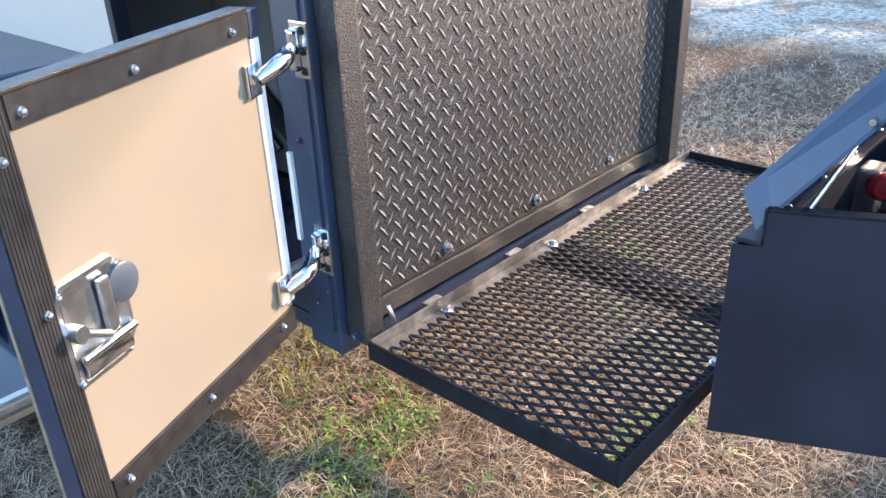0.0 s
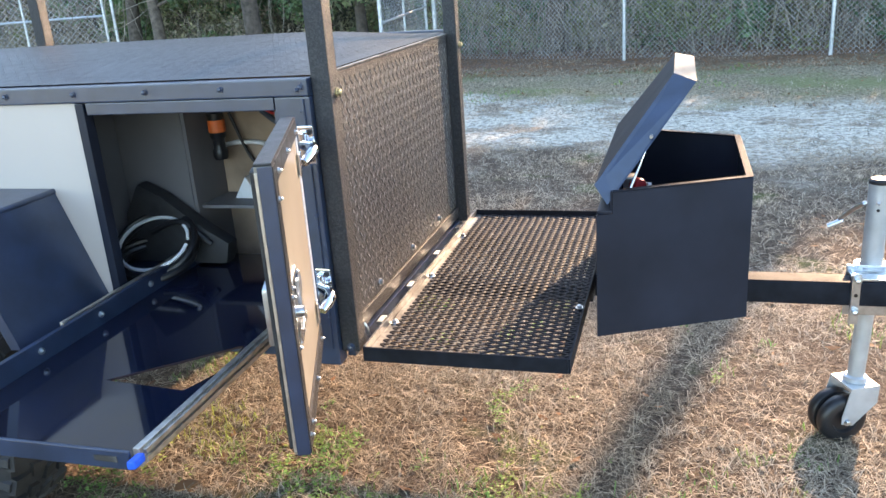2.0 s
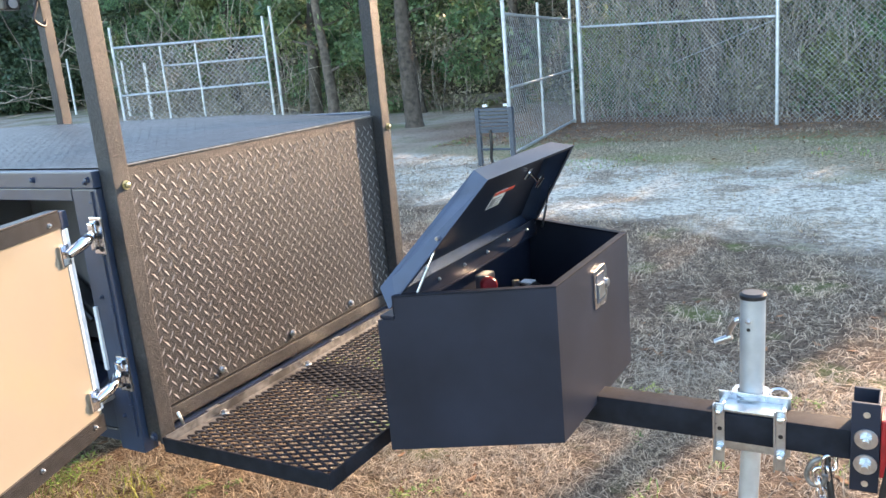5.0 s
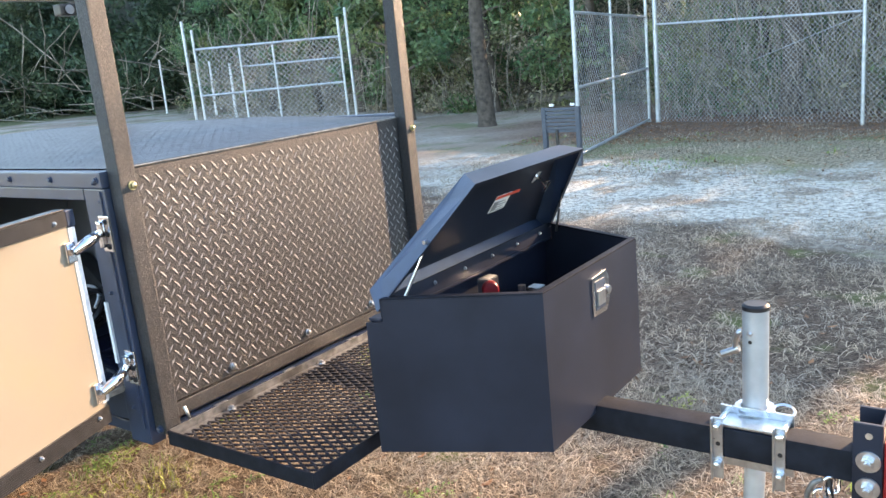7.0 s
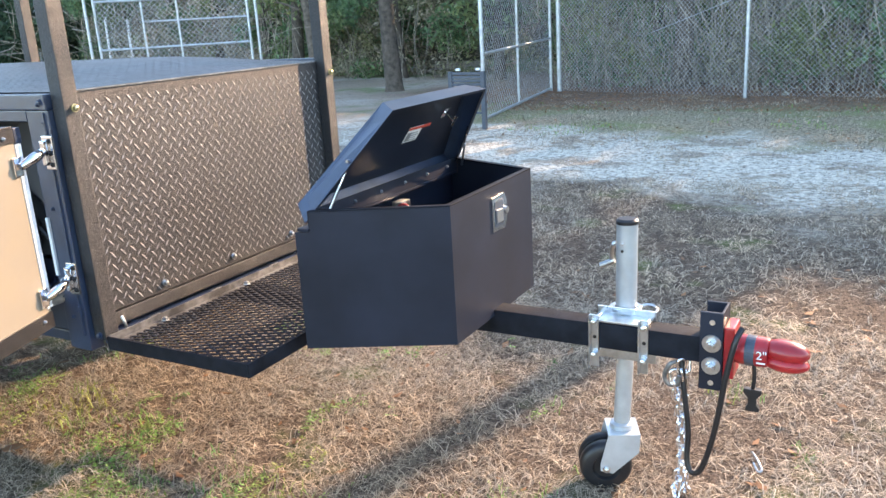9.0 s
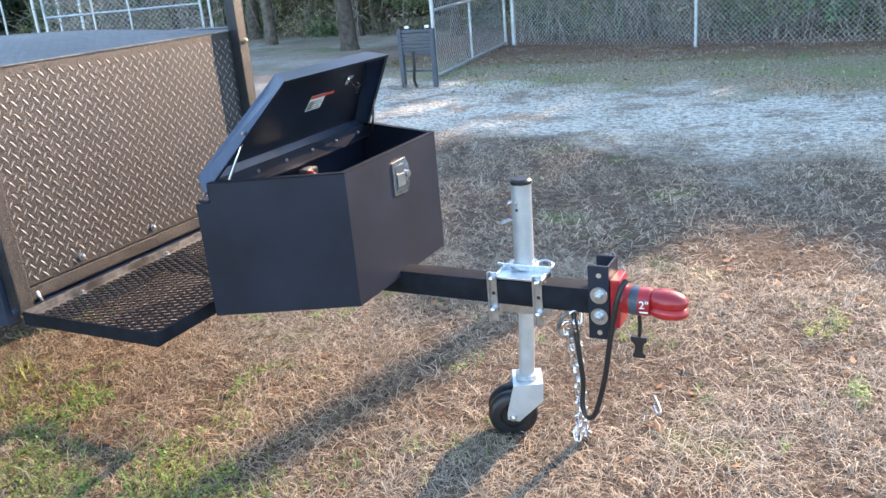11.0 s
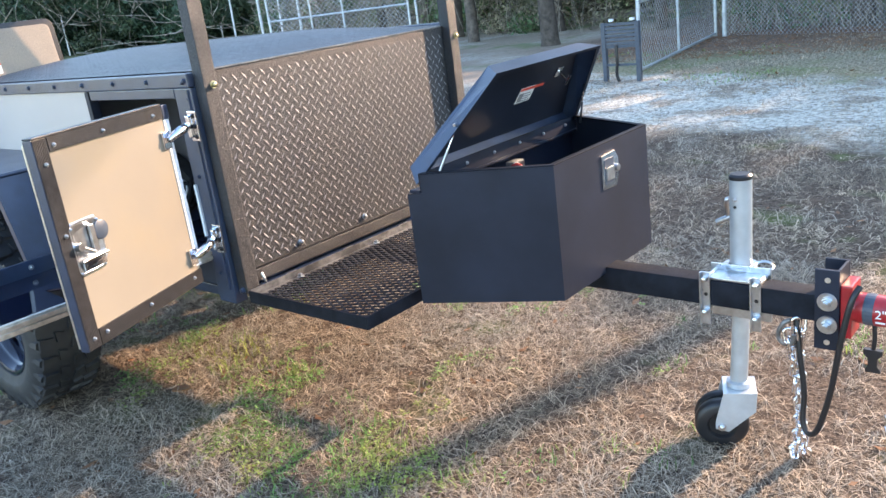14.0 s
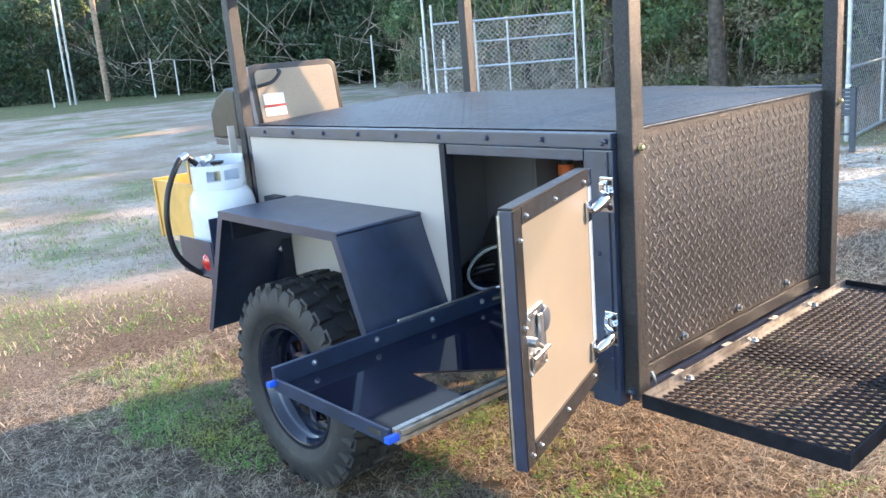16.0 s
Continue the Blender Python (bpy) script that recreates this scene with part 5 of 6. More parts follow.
def build_drawer():
    d = thing("kitchen_drawer", (-4.0, 1.2, 0.75), "yellow plywood drawer pulled out at the rear", "drawer")
    x1, x0, y0, y1, z0, z1 = -3.52, -4.30, 1.045, 1.42, 0.745, 1.07
    part("drawer_front", box(bm_(), x0 - 0.018, x0, y0 - 0.01, y1 + 0.01, z0, z1 + 0.01, 0.003), "wood", d)
    part("drawer_side", box(bm_(), x0 + 0.001, x1, y0, y0 + 0.015, z0 + 0.01, z1, 0.002), "wood", d)
    part("drawer_side", box(bm_(), x0 + 0.001, x1, y1 - 0.015, y1, z0 + 0.01, z1, 0.002), "wood", d)
    part("drawer_bottom", box(bm_(), x0 + 0.001, x1, y0 + 0.016, y1 - 0.016, z0 + 0.01, z0 + 0.02, 0.001), "wood", d)
    part("drawer_back", box(bm_(), -3.90, -3.885, y0 + 0.016, y1 - 0.016, z0 + 0.021, z1 + 0.12, 0.002), "wood", d)
    part("drawer_runner", box(bm_(), x0 + 0.05, XR - 0.035, y0 - 0.014, y0 - 0.001, z0 + 0.0, z0 + 0.022, 0.002), "alu", d)


def build_locker_things():
    e = thing("torch_light", (-1.80, 1.62, 1.05), "black hanging work torch with an orange band", "torch")
    part("barrel", lathe(bm_(), [(0.0, 0.0), (0.022, 0.0), (0.026, 0.01), (0.026, 0.03), (0.021, 0.04), (0.021, 0.07), (0.028, 0.08), (0.028, 0.16), (0.0, 0.165)], (-1.80, 1.62, 1.045), (0, 0, 1), 20), "plastic", e, smooth=True)
    part("orange_band", lathe(bm_(), [(0.0285, 0.095), (0.0298, 0.098), (0.0298, 0.135), (0.0285, 0.138)], (-1.80, 1.62, 1.045), (0, 0, 1), 20), "orange", e, "orange band")
    part("hanger", hose(bm_(), [(-1.80, 1.63, 1.205), (-1.77, 1.66, 1.225), (-1.72, 1.70, 1.21)], 0.010), "plastic", e)
    for i, (cx, y, z, rx, tl, ph) in enumerate(((-1.93, 1.36, 0.80, 0.14, 38, 0.0), (-1.95, 1.35, 0.775, 0.15, 30, 0.7), (-1.94, 1.33, 0.755, 0.145, 14, 1.9))):
        c = thing("coiled_hose", (cx, y, 0.73), "coiled dark hose lying in the locker", "hose", "coiled hoses")
        m = Matrix.Translation((cx, y, z)) @ Matrix.Rotation(radians(tl), 4, "X")
        pts = [m @ Vector((rx * math.cos(a + ph), rx * 0.9 * math.sin(a + ph), 0.0035 * a)) for a in np.linspace(0, 2 * math.pi * 1.5, 22)]
        part("hose", hose(bm_(), pts, 0.011, 8, 4), "plastic", c, smooth=True)
    c = thing("grey_hose_ring", (-1.93, 1.32, 0.73), "ring of pale grey hose on the dark coils", "hose")
    m = Matrix.Translation((-1.93, 1.335, 0.825)) @ Matrix.Rotation(radians(38), 4, "X")
    part("hose", hose(bm_(), [m @ Vector((0.125 * math.cos(a), 0.105 * math.sin(a), 0)) for a in np.linspace(0.2, 2 * math.pi, 20)], 0.006, 8, 4), "edge", c, smooth=True)
    b = thing("tool_bag", (-1.98, 1.44, 0.73), "black fabric bag slumped against the locker wall", "bag")
    bm = prism(bm_(), [(-2.10, 0.725), (-1.72, 0.725), (-1.70, 0.80), (-1.80, 0.86), (-1.93, 0.96), (-2.02, 1.005), (-2.08, 0.90)], "y", 1.42, 1.485, None, 0.018)
    part("bag_body", bm, "rubber", b, smooth=True)
    part("strap", hose(bm_(), [(-1.98, 1.41, 0.84), (-1.86, 1.40, 0.88), (-1.76, 1.41, 0.80)], 0.010), "plastic", b)
    w = thing("wiring_bundle", (-1.60, 1.70, 0.95), "loose cables on the locker's back panel", "cable")
    part("grey_cable", hose(bm_(), [(-1.84, 1.69, 1.075), (-1.76, 1.68, 1.09), (-1.66, 1.68, 1.085), (-1.59, 1.68, 1.04), (-1.56, 1.69, 0.95)], 0.008), "edge", w, smooth=True)
    part("red_cable", hose(bm_(), [(-1.68, 1.69, 1.22), (-1.60, 1.68, 1.19), (-1.55, 1.68, 1.21), (-1.48, 1.69, 1.16)], 0.006), "red", w, smooth=True)
    part("purple_cable", hose(bm_(), [(-1.66, 1.69, 1.20), (-1.58, 1.68, 1.15), (-1.52, 1.68, 1.17)], 0.010), "stool", w, smooth=True)
    part("black_cable", hose(bm_(), [(-1.77, 1.66, 1.20), (-1.72, 1.68, 1.04), (-1.66, 1.68, 0.99), (-1.62, 1.685, 1.03)], 0.006), "plastic", w, smooth=True)
    p = thing("paper_packet", (-1.72, 1.62, 0.906), "crumpled white packet on the locker shelf", "packet")
    part("packet", prism(bm_(), [(-1.76, 0.906), (-1.68, 0.906), (-1.685, 0.945), (-1.71, 0.985), (-1.735, 0.945)], "y", 1.60, 1.645, None, 0.006), "white", p)


build_propane()
build_griddle()
build_drawer()
build_locker_things()


# ---- stool, gates, fence, poles ----
def build_stool():
    s = thing("folding_stand", (-4.27, 9.65, 0.0), "blue grey steel folding work stand with a slatted top", "work stand")
    x0, x1, y, zt = -4.50, -3.95, 9.68, 0.81
    for x in (x0, x1 - 0.05):
        part("leg", box(bm_(), x, x + 0.06, y - 0.03, y + 0.03, 0.0, zt - 0.01, 0.005), "stool", s)
    part("crossbar", box(bm_(), x0 + 0.061, x1 - 0.052, y - 0.015, y + 0.015, 0.22, 0.25, 0.003), "stool", s)
    part("back_frame", box(bm_(), x0 + 0.061, x1 - 0.052, y - 0.012, y + 0.02, 0.46, 0.50, 0.003), "stool", s)
    part("hanging_strap", hose(bm_(), [(-4.28, y - 0.03, 0.50), (-4.27, y - 0.04, 0.30), (-4.29, y - 0.03, 0.12), (-4.26, y - 0.02, 0.0)], 0.022), "plastic", s)
    for i in range(6):
        z = 0.505 + i * 0.050
        part("slat", box(bm_(), x0 + 0.061, x1 - 0.052, y - 0.022, y + 0.012, z, z + 0.036, 0.004), "stool", s)
    for x in (x0 + 0.12, x1 - 0.12):
        part("lug", box(bm_(), x, x + 0.06, y - 0.02, y + 0.02, zt, zt + 0.035, 0.008), "white", s)


def link_mesh(name, a, b, z0, z1, parent, r=0.0025, pitch=0.080, material="wire"):
    """Chain link between two plan points: two families of slanting wires."""
    a, b = np.array(a, float), np.array(b, float)
    L = np.linalg.norm(b - a)
    d = (b - a) / L
    nrm = np.array((-d[1], d[0]))
    H = z1 - z0
    V, F = [], []
    for sgn in (1, -1):
        k = np.arange(-int(H / pitch) - 1, int(L / pitch) + 2)
        for i in k:
            s0 = i * pitch if sgn > 0 else i * pitch + H
            s1 = s0 + sgn * H
            za, zb = z0, z1
            lo, hi = (s0, s1) if sgn > 0 else (s1, s0)
            if hi <= 0 or lo >= L:
                continue
            def at(s):
                return z0 + (s - s0) * sgn
            c0, c1 = max(lo, 0.0), min(hi, L)
            p = np.array((*(a + d * c0), at(c0)))
            q = np.array((*(a + d * c1), at(c1)))
            o = len(V)
            side = np.array((d[0] * 0.7071, d[1] * 0.7071, -0.7071 * sgn))
            n3 = np.array((nrm[0], nrm[1], 0))
            for c in (p, q):
                for ang in (0, 2.094, 4.189):
                    V.append(c + r * (side * math.cos(ang) + n3 * math.sin(ang)) + n3 * 0.003 * sgn)
            F.extend([(o, o + 1, o + 4, o + 3), (o + 1, o + 2, o + 5, o + 4), (o + 2, o, o + 3, o + 5)])
    return bulk(name, V, F, material, parent)


def pipe(parent, name, a, b, r, label=""):
    return part(name, rod(bm_(), a, b, r, 12), "galv", parent, label, smooth=True)


def build_fences():
    # fence with its posts, from the gate post to the right
    f = thing("chain_link_fence", (2.0, 13.6, 0.0), "galvanised chain-link fence overgrown from behind", "fence")
    posts = [(-4.82, 14.75), (-1.18, 13.56), (1.96, 13.10), (5.2, 12.75), (8.4, 12.5)]
    for i, (x, y) in enumerate(posts):
        pipe(f, "post", (x, y, -0.05), (x, y, 2.35), 0.030 if i else 0.045)
    for (x, y), (u, v) in zip(posts, posts[1:]):
        if x < -4:
            pipe(f, "top_rail", (x, y, 1.80), (u, v, 1.66), 0.021)
            pipe(f, "brace", (x + 1.9, y - 0.63, 1.05), (u - 0.02, v, 1.62), 0.005)
        link_mesh("mesh", (x, y), (u, v), 0.03, 2.25, f)
    # gate standing open towards the yard
    g = thing("chain_link_gate", (-4.6, 12.6, 0.0), "galvanised chain-link gate swung open into the yard", "gate", "gates")
    h, e = Vector((-4.98, 14.72)), Vector((-4.42, 10.60))
    n = 5
    for k in (0.0, 0.55, 1.0):
        p = h.lerp(e, k)
        pipe(g, "upright", (p.x, p.y, 0.03), (p.x, p.y, 2.22 if k else 2.3), 0.03 if k != 0.55 else 0.022)
    pipe(g, "gate_rail", (h.x, h.y, 1.95), (e.x, e.y, 2.03), 0.021)
    pipe(g, "gate_rail", (h.x, h.y, 1.03), (e.x, e.y, 0.98), 0.021)
    pipe(g, "gate_rail", (h.x, h.y, 0.08), (e.x, e.y, 0.03), 0.024)
    link_mesh("mesh", (h.x, h.y), (e.x, e.y), 0.06, 2.0, g, pitch=0.11)
    # the second gate leaf, further down the yard
    g = thing("chain_link_gate", (-11.3, 11.3, 0.0), "galvanised chain-link gate leaf standing among vines", "gate", "gates")
    a, b = Vector((-12.30, 10.30)), Vector((-10.30, 12.25))
    for p, q in ((a, 0.16), (b, -0.16)):
        d = (b - a).normalized() * q
        pipe(g, "upright", (p.x, p.y, -0.02), (p.x, p.y, 2.55), 0.026)
        pipe(g, "upright", (p.x - d.x, p.y - d.y, -0.02), (p.x - d.x, p.y - d.y, 2.72), 0.028)
    for k in (0.30, 0.53):
        p = a.lerp(b, k)
        pipe(g, "upright", (p.x, p.y, 0.05), (p.x, p.y, 2.15), 0.022)
    for z in (2.18, 1.30, 0.08):
        pipe(g, "gate_rail", (a.x, a.y, z), (b.x, b.y, z), 0.022)
    c = a.lerp(b, 0.30)
    pipe(g, "gate_rail", (c.x, c.y, 1.78), (b.x, b.y, 1.78), 0.018)
    link_mesh("mesh", (a.x, a.y), (b.x, b.y), 0.1, 2.16, g, r=0.0036, pitch=0.10)
    # far poles and stakes beyond the yard
    gz = ground_height
    def stake(x, y, h, r, material, name, label, cat, group=""):
        s = solo(name, rod(bm_(), (x, y, gz(x, y) - 0.1), (x + h * 0.02, y, gz(x, y) + h), r, 10, r * 0.85), material, label, cat, group, smooth=True)
    stake(-58.0, 20.4, 10.5, 0.20, "pole", "utility_pole", "weathered wooden utility pole at the wood's edge", "pole")
    for dx in (0.0, 0.35):
        stake(-57.5, 17.7 + dx, 10.0, 0.085, "galv", "steel_pole", "thin galvanised steel pole at the wood's edge", "pole", "steel poles")
    for x, y, h in ((-55, 22.5, 2.6), (-55, 24.2, 2.4), (-54, 26.4, 2.7), (-52, 30.2, 2.6), (-46, 31.2, 2.7), (-34, 25.3, 2.6), (-31, 26.2, 2.2), (-56, 16.2, 2.4), (-27, 22.6, 2.2), (-22.5, 19.8, 2.0)):
        stake(x, y, h, 0.055, "label", "fence_stake", "pale weathered fence stake in front of the brush", "fence post", "fence stakes")
    s = thing("bent_arm_post", (-41, 29.5, gz(-41, 29.5)), "pale steel fence post with a bent barbed-wire arm", "fence post")
    part("post", rod(bm_(), (-41, 29.5, 0), (-41, 29.5, 3.1), 0.05, 10), "label", s)
    part("arm", rod(bm_(), (-41, 29.5, 3.1), (-40.6, 29.9, 3.55), 0.045, 10), "label", s)


build_stool()
build_fences()


# ---- woods ----
def leaves(centres, radii, counts, size, flat=0.0, seed=1):
    """Small bent leaf faces scattered through clumps; returns vertices and quads."""
    r = np.random.default_rng(seed)
    V, F = [], []
    base = 0
    for c, rad, n in zip(centres, radii, counts):
        p = r.normal(size=(n, 3))
        p /= np.linalg.norm(p, axis=1)[:, None]
        p *= (r.random(n) ** 0.45)[:, None] * np.array(rad)
        p += np.array(c)
        d = r.normal(size=(n, 3))
        d[:, 2] = (d[:, 2] - 0.3) * (1 - flat)
        d /= np.linalg.norm(d, axis=1)[:, None]
        away = r.normal(size=(n, 3))
        away[:, 2] += 6 * flat
        s = np.cross(d, away)
        s /= np.linalg.norm(s, axis=1)[:, None]
        L = size * (0.6 + 0.9 * r.random(n))[:, None]
        up = np.cross(d, s) * L * 0.15
        q = np.stack([p - d * L, p + s * L * 0.42 + up, p + d * L, p - s * L * 0.42 + up], axis=1).reshape(-1, 3)
        V.append(q)
        F.append(np.arange(4 * n).reshape(n, 4) + base)
        base += 4 * n
    return np.concatenate(V), np.concatenate(F)


def limb_line(p, d, length, wander, rnd, n=6):
    pts = [Vector(p)]
    d = Vector(d).normalized()
    for i in range(n):
        d = (d + Vector((rnd.uniform(-1, 1), rnd.uniform(-1, 1), rnd.uniform(-0.6, 0.7))) * wander).normalized()
        pts.append(pts[-1] + d * length / n)
    return pts


def make_tree(x, y, h, r, seed, crown=True, low=0.35, n_leaf=2600, leaf_size=0.085, bare=False):
    rnd = random.Random(seed)
    z = ground_height(x, y)
    t = thing("tree", (x, y, z), "slender grey-barked tree with dark evergreen crown at the wood's edge" if crown else "bare grey-barked tree trunk at the wood's edge", "tree", "trees")
    trunk = limb_line((x, y, z - 0.1), (rnd.uniform(-0.05, 0.05), rnd.uniform(-0.05, 0.05), 1), h, 0.05, rnd, 8)
    bm = hose(bm_(), trunk, lambda f: r * (1.25 - 0.95 * f) + (0.25 * r if f < 0.04 else 0), 10, 3)
    tips = []
    for k in range(9):
        f = low + (0.95 - low) * k / 8
        i = min(7, int(f * 8))
        p = trunk[i].lerp(trunk[i + 1], f * 8 - i)
        a = rnd.uniform(0, 6.283)
        ln = h * rnd.uniform(0.14, 0.30) * (1.15 - 0.5 * f)
        pts = limb_line(p, (math.cos(a), math.sin(a), rnd.uniform(0.1, 0.7)), ln, 0.22, rnd, 5)
        hose(bm, pts, lambda q, b=r * 0.32 * (1.1 - 0.6 * f): b * (1 - 0.8 * q) + 0.004, 6, 2)
        tips += [pts[2], pts[3], pts[4], pts[5]]
    part("trunk", bm, "bark", t, smooth=True)
    if crown:
        tips = tips or [trunk[-1]]
        cs = [tuple(p + Vector((rnd.uniform(-0.3, 0.3), rnd.uniform(-0.3, 0.3), rnd.uniform(-0.2, 0.3)))) for p in tips]
        V, F = leaves(cs, [(rnd.uniform(0.35, 0.8), rnd.uniform(0.35, 0.8), rnd.uniform(0.22, 0.5)) for _ in cs], [int(n_leaf / len(cs) * rnd.uniform(0.5, 1.5)) for _ in cs], leaf_size, seed=seed)
        bulk("crown", V, F, "leaf", t, kind="")
    return t


def edge_y(x):
    """Where the wood begins, along the yard."""
    if x > -5.5:
        return 15.2 - 0.18 * (x + 5)
    return 16.5 + (-5.5 - x) * 0.30


def build_woods():
    rnd = random.Random(11)
    # near wood edge behind the fence and the gateway
    spots = [(-8.9, 15.2, 6.2, 0.17), (-7.4, 17.6, 6.4, 0.12), (-6.3, 19.2, 6.8, 0.15), (-10.6, 18.3, 6.5, 0.14), (-12.6, 17.2, 6.3, 0.13), (-3.2, 16.4, 5.8, 0.12), (-2.6, 15.2, 5.2, 0.16),
             (-0.4, 16.6, 5.6, 0.12), (1.3, 15.6, 5.0, 0.10), (2.5, 16.6, 5.2, 0.12), (3.35, 15.35, 9.0, 0.18), (5.2, 16.4, 4.2, 0.12), (7.0, 15.6, 6.0, 0.12), (-14.6, 19.0, 6.6, 0.16), (-17.2, 20.6, 6.6, 0.14),
             (-20.5, 22.0, 7.0, 0.16), (-24.5, 23.6, 7.0, 0.17), (-29.0, 26.0, 7.4, 0.17), (9.2, 16.2, 5.6, 0.12), (7.5, 15.4, 7.5, 0.11), (8.2, 14.6, 8.2, 0.14), (9.6, 15.0, 8.8, 0.15), (10.9, 15.6, 8.6, 0.15), (12.6, 15.4, 8.2, 0.14)]
    for i, (x, y, h, r) in enumerate(spots):
        far = math.hypot(x, y) > 22
        make_tree(x, y, h, r, 40 + i, crown=i not in (0, 2, 6, 10), low=0.86 if x in (3.35, 7.5) else (0.22 if i not in (0, 2, 6) else 0.6), n_leaf=3400 if h < 7 else 6500, leaf_size=0.075 if not far and h < 7 else 0.12)
    for i in range(15):
        x = -34 - i * 3.0 + rnd.uniform(-1, 1)
        y = 30.0 - (i / 15) * 16 + rnd.uniform(-1, 3)
        make_tree(x - 20, y + 2, rnd.uniform(8, 10), 0.2, 90 + i, crown=True, low=0.12, n_leaf=3600, leaf_size=0.22)
    # understory: leafy brush in clumps of every size
    for name, material, seed, dens, hi, size, label in (("woodland_brush", "leaf", 3, 1.0, 4.6, 0.065, "dense dark green evergreen brush along the wood's edge"),
                                                   ("dry_brush", "brush", 5, 1.0, 2.6, 0.055, "dull brown vines and brush leaves along the fence")):
        r = random.Random(seed)
        C, R, K, S = [], [], [], []
        Vs, Fs, base = [], [], 0
        x = 9.5
        while x > -33:
            ey = edge_y(x)
            gate_gap = -8.6 < x < -5.2
            for k in range(5):
                y = ey + r.uniform(0.0, 3.5) + (2.2 if gate_gap else 0)
                z = r.random() ** (0.8 if material == "leaf" else 1.4) * (hi + (0.3 if x > 1 and material == "leaf" else 0))
                C.append((x + r.uniform(-0.6, 0.6), y, z + 0.05 + ground_height(x, y)))
                R.append((r.uniform(0.3, 0.95), r.uniform(0.3, 0.8), r.uniform(0.25, 0.7)))
                K.append(int(r.uniform(180, 520) * (0.55 if material == "brush" else (0.8 if x < -4.8 or z > 2.8 else 0.5))))
            x -= r.uniform(0.35, 0.75) * (1.0 if x > -16 else 1.6)
        if material == "leaf":
            # high clumps out of view, added to shade the lawn; a gap admits sun
            for k in range(170):
                x = r.uniform(2.6, 10.5)
                C.append((x, r.uniform(15.0, 16.2), r.uniform(3.2, 4.75 if 4.2 < x < 6.6 else 5.45)))
                R.append((r.uniform(0.35, 0.7), 0.5, r.uniform(0.25, 0.45)))
                K.append(420)
            for k in range(46):
                x = r.choice((-0.6, 0.4, 0.9, 2.7, 3.1, 3.6)) + r.uniform(-0.25, 0.25)
                C.append((x, 14.0 - 0.12 * x + r.uniform(0.1, 0.7), r.uniform(0.3, 2.5)))
                R.append((r.uniform(0.12, 0.4), 0.25, r.uniform(0.15, 0.4)))
                K.append(60)
            # clumps above the view, added to keep sun off the yard
            for k in range(200):
                x = r.uniform(-13.0, -1.8)
                C.append((x, edge_y(x) + r.uniform(1.0, 3.0), r.uniform(3.6, 7.2)))
                R.append((r.uniform(0.5, 1.1), 0.7, r.uniform(0.35, 0.7)))
                K.append(380)
        V, F = leaves(C, R, K, size, seed=seed)
        bulk(name, V, F, material, None, label, "bushes")
    # far brush round the end of the yard
    r = random.Random(8)
    C, R, K = [], [], []
    for i in range(620):
        f = r.random()
        x = -33 - 42 * f
        y = 28.5 - 6 * f + r.uniform(0, 7) - (f > 0.75) * (f - 0.75) * 60
        z = r.random() ** 1.1 * 10.0
        C.append((x, y, z + ground_height(x, y)))
        R.append((r.uniform(0.8, 2.0), r.uniform(0.8, 2.0), r.uniform(0.5, 1.3)))
        K.append(int(r.uniform(90, 260)))
    # crown clumps added high up to block sun streaks across the yard
    for i in range(190):
        x = r.uniform(-33, -12)
        C.append((x, edge_y(x) + r.uniform(1.5, 4.5), r.uniform(4.5, 9.5)))
        R.append((r.uniform(0.8, 1.8), 1.0, r.uniform(0.5, 1.1)))
        K.append(170)
    V, F = leaves(C, R, K, 0.15, seed=9)
    bulk("far_brush", V, F, "farleaf", None, "dark green woods beyond the yard", "woods")
    # bare twigs and vines, thin tapered strands
    r = random.Random(21)
    V, F = [], []
    def strand(pts, w):
        for p, q in zip(pts, pts[1:]):
            d = (q - p)
            s = d.cross(Vector((r.uniform(-1, 1), r.uniform(-1, 1), r.uniform(-1, 1)))).normalized() * w
            u = d.cross(s).normalized() * w
            b = len(V)
            V.extend([tuple(p + s), tuple(p - s * 0.5 + u * 0.87), tuple(p - s * 0.5 - u * 0.87), tuple(q + s), tuple(q - s * 0.5 + u * 0.87), tuple(q - s * 0.5 - u * 0.87)])
            F.extend([(b, b + 1, b + 4, b + 3), (b + 1, b + 2, b + 5, b + 4), (b + 2, b, b + 3, b + 5)])
    for i in range(1700):
        x = r.uniform(-30, 8) if i % 3 == 0 else r.uniform(-5.0, 6)
        if -8.6 < x < -5.4 and i % 4:
            continue
        y = edge_y(x) + r.uniform(-0.7, 2.2)
        if x > -5 and y < edge_y(x):
            y = edge_y(x)
        z = ground_height(x, y) + (0 if i % 4 else r.uniform(0.5, 2.5))
        strand(limb_line((x, y, z), (r.uniform(-0.4, 0.4), r.uniform(-0.3, 0.3), r.uniform(0.5, 1.2)), r.uniform(0.8, 3.2), 0.24, r, 7), r.uniform(0.003, 0.009) * (1 if x > -14 else 1.8))
    for i in range(260):
        # vines over the leaf of the far gate
        f = r.random()
        p = Vector((-12.5, 10.6, 0)).lerp(Vector((-10.5, 12.5, 0)), f) + Vector((-0.15, 0.15, 0)) * r.uniform(0.5, 4)
        p.z = r.uniform(0.0, 1.9)
        strand(limb_line(p, (r.uniform(-1, 1), r.uniform(-1, 1), r.uniform(-0.3, 1)), r.uniform(0.6, 1.8), 0.35, r, 7), 0.006)
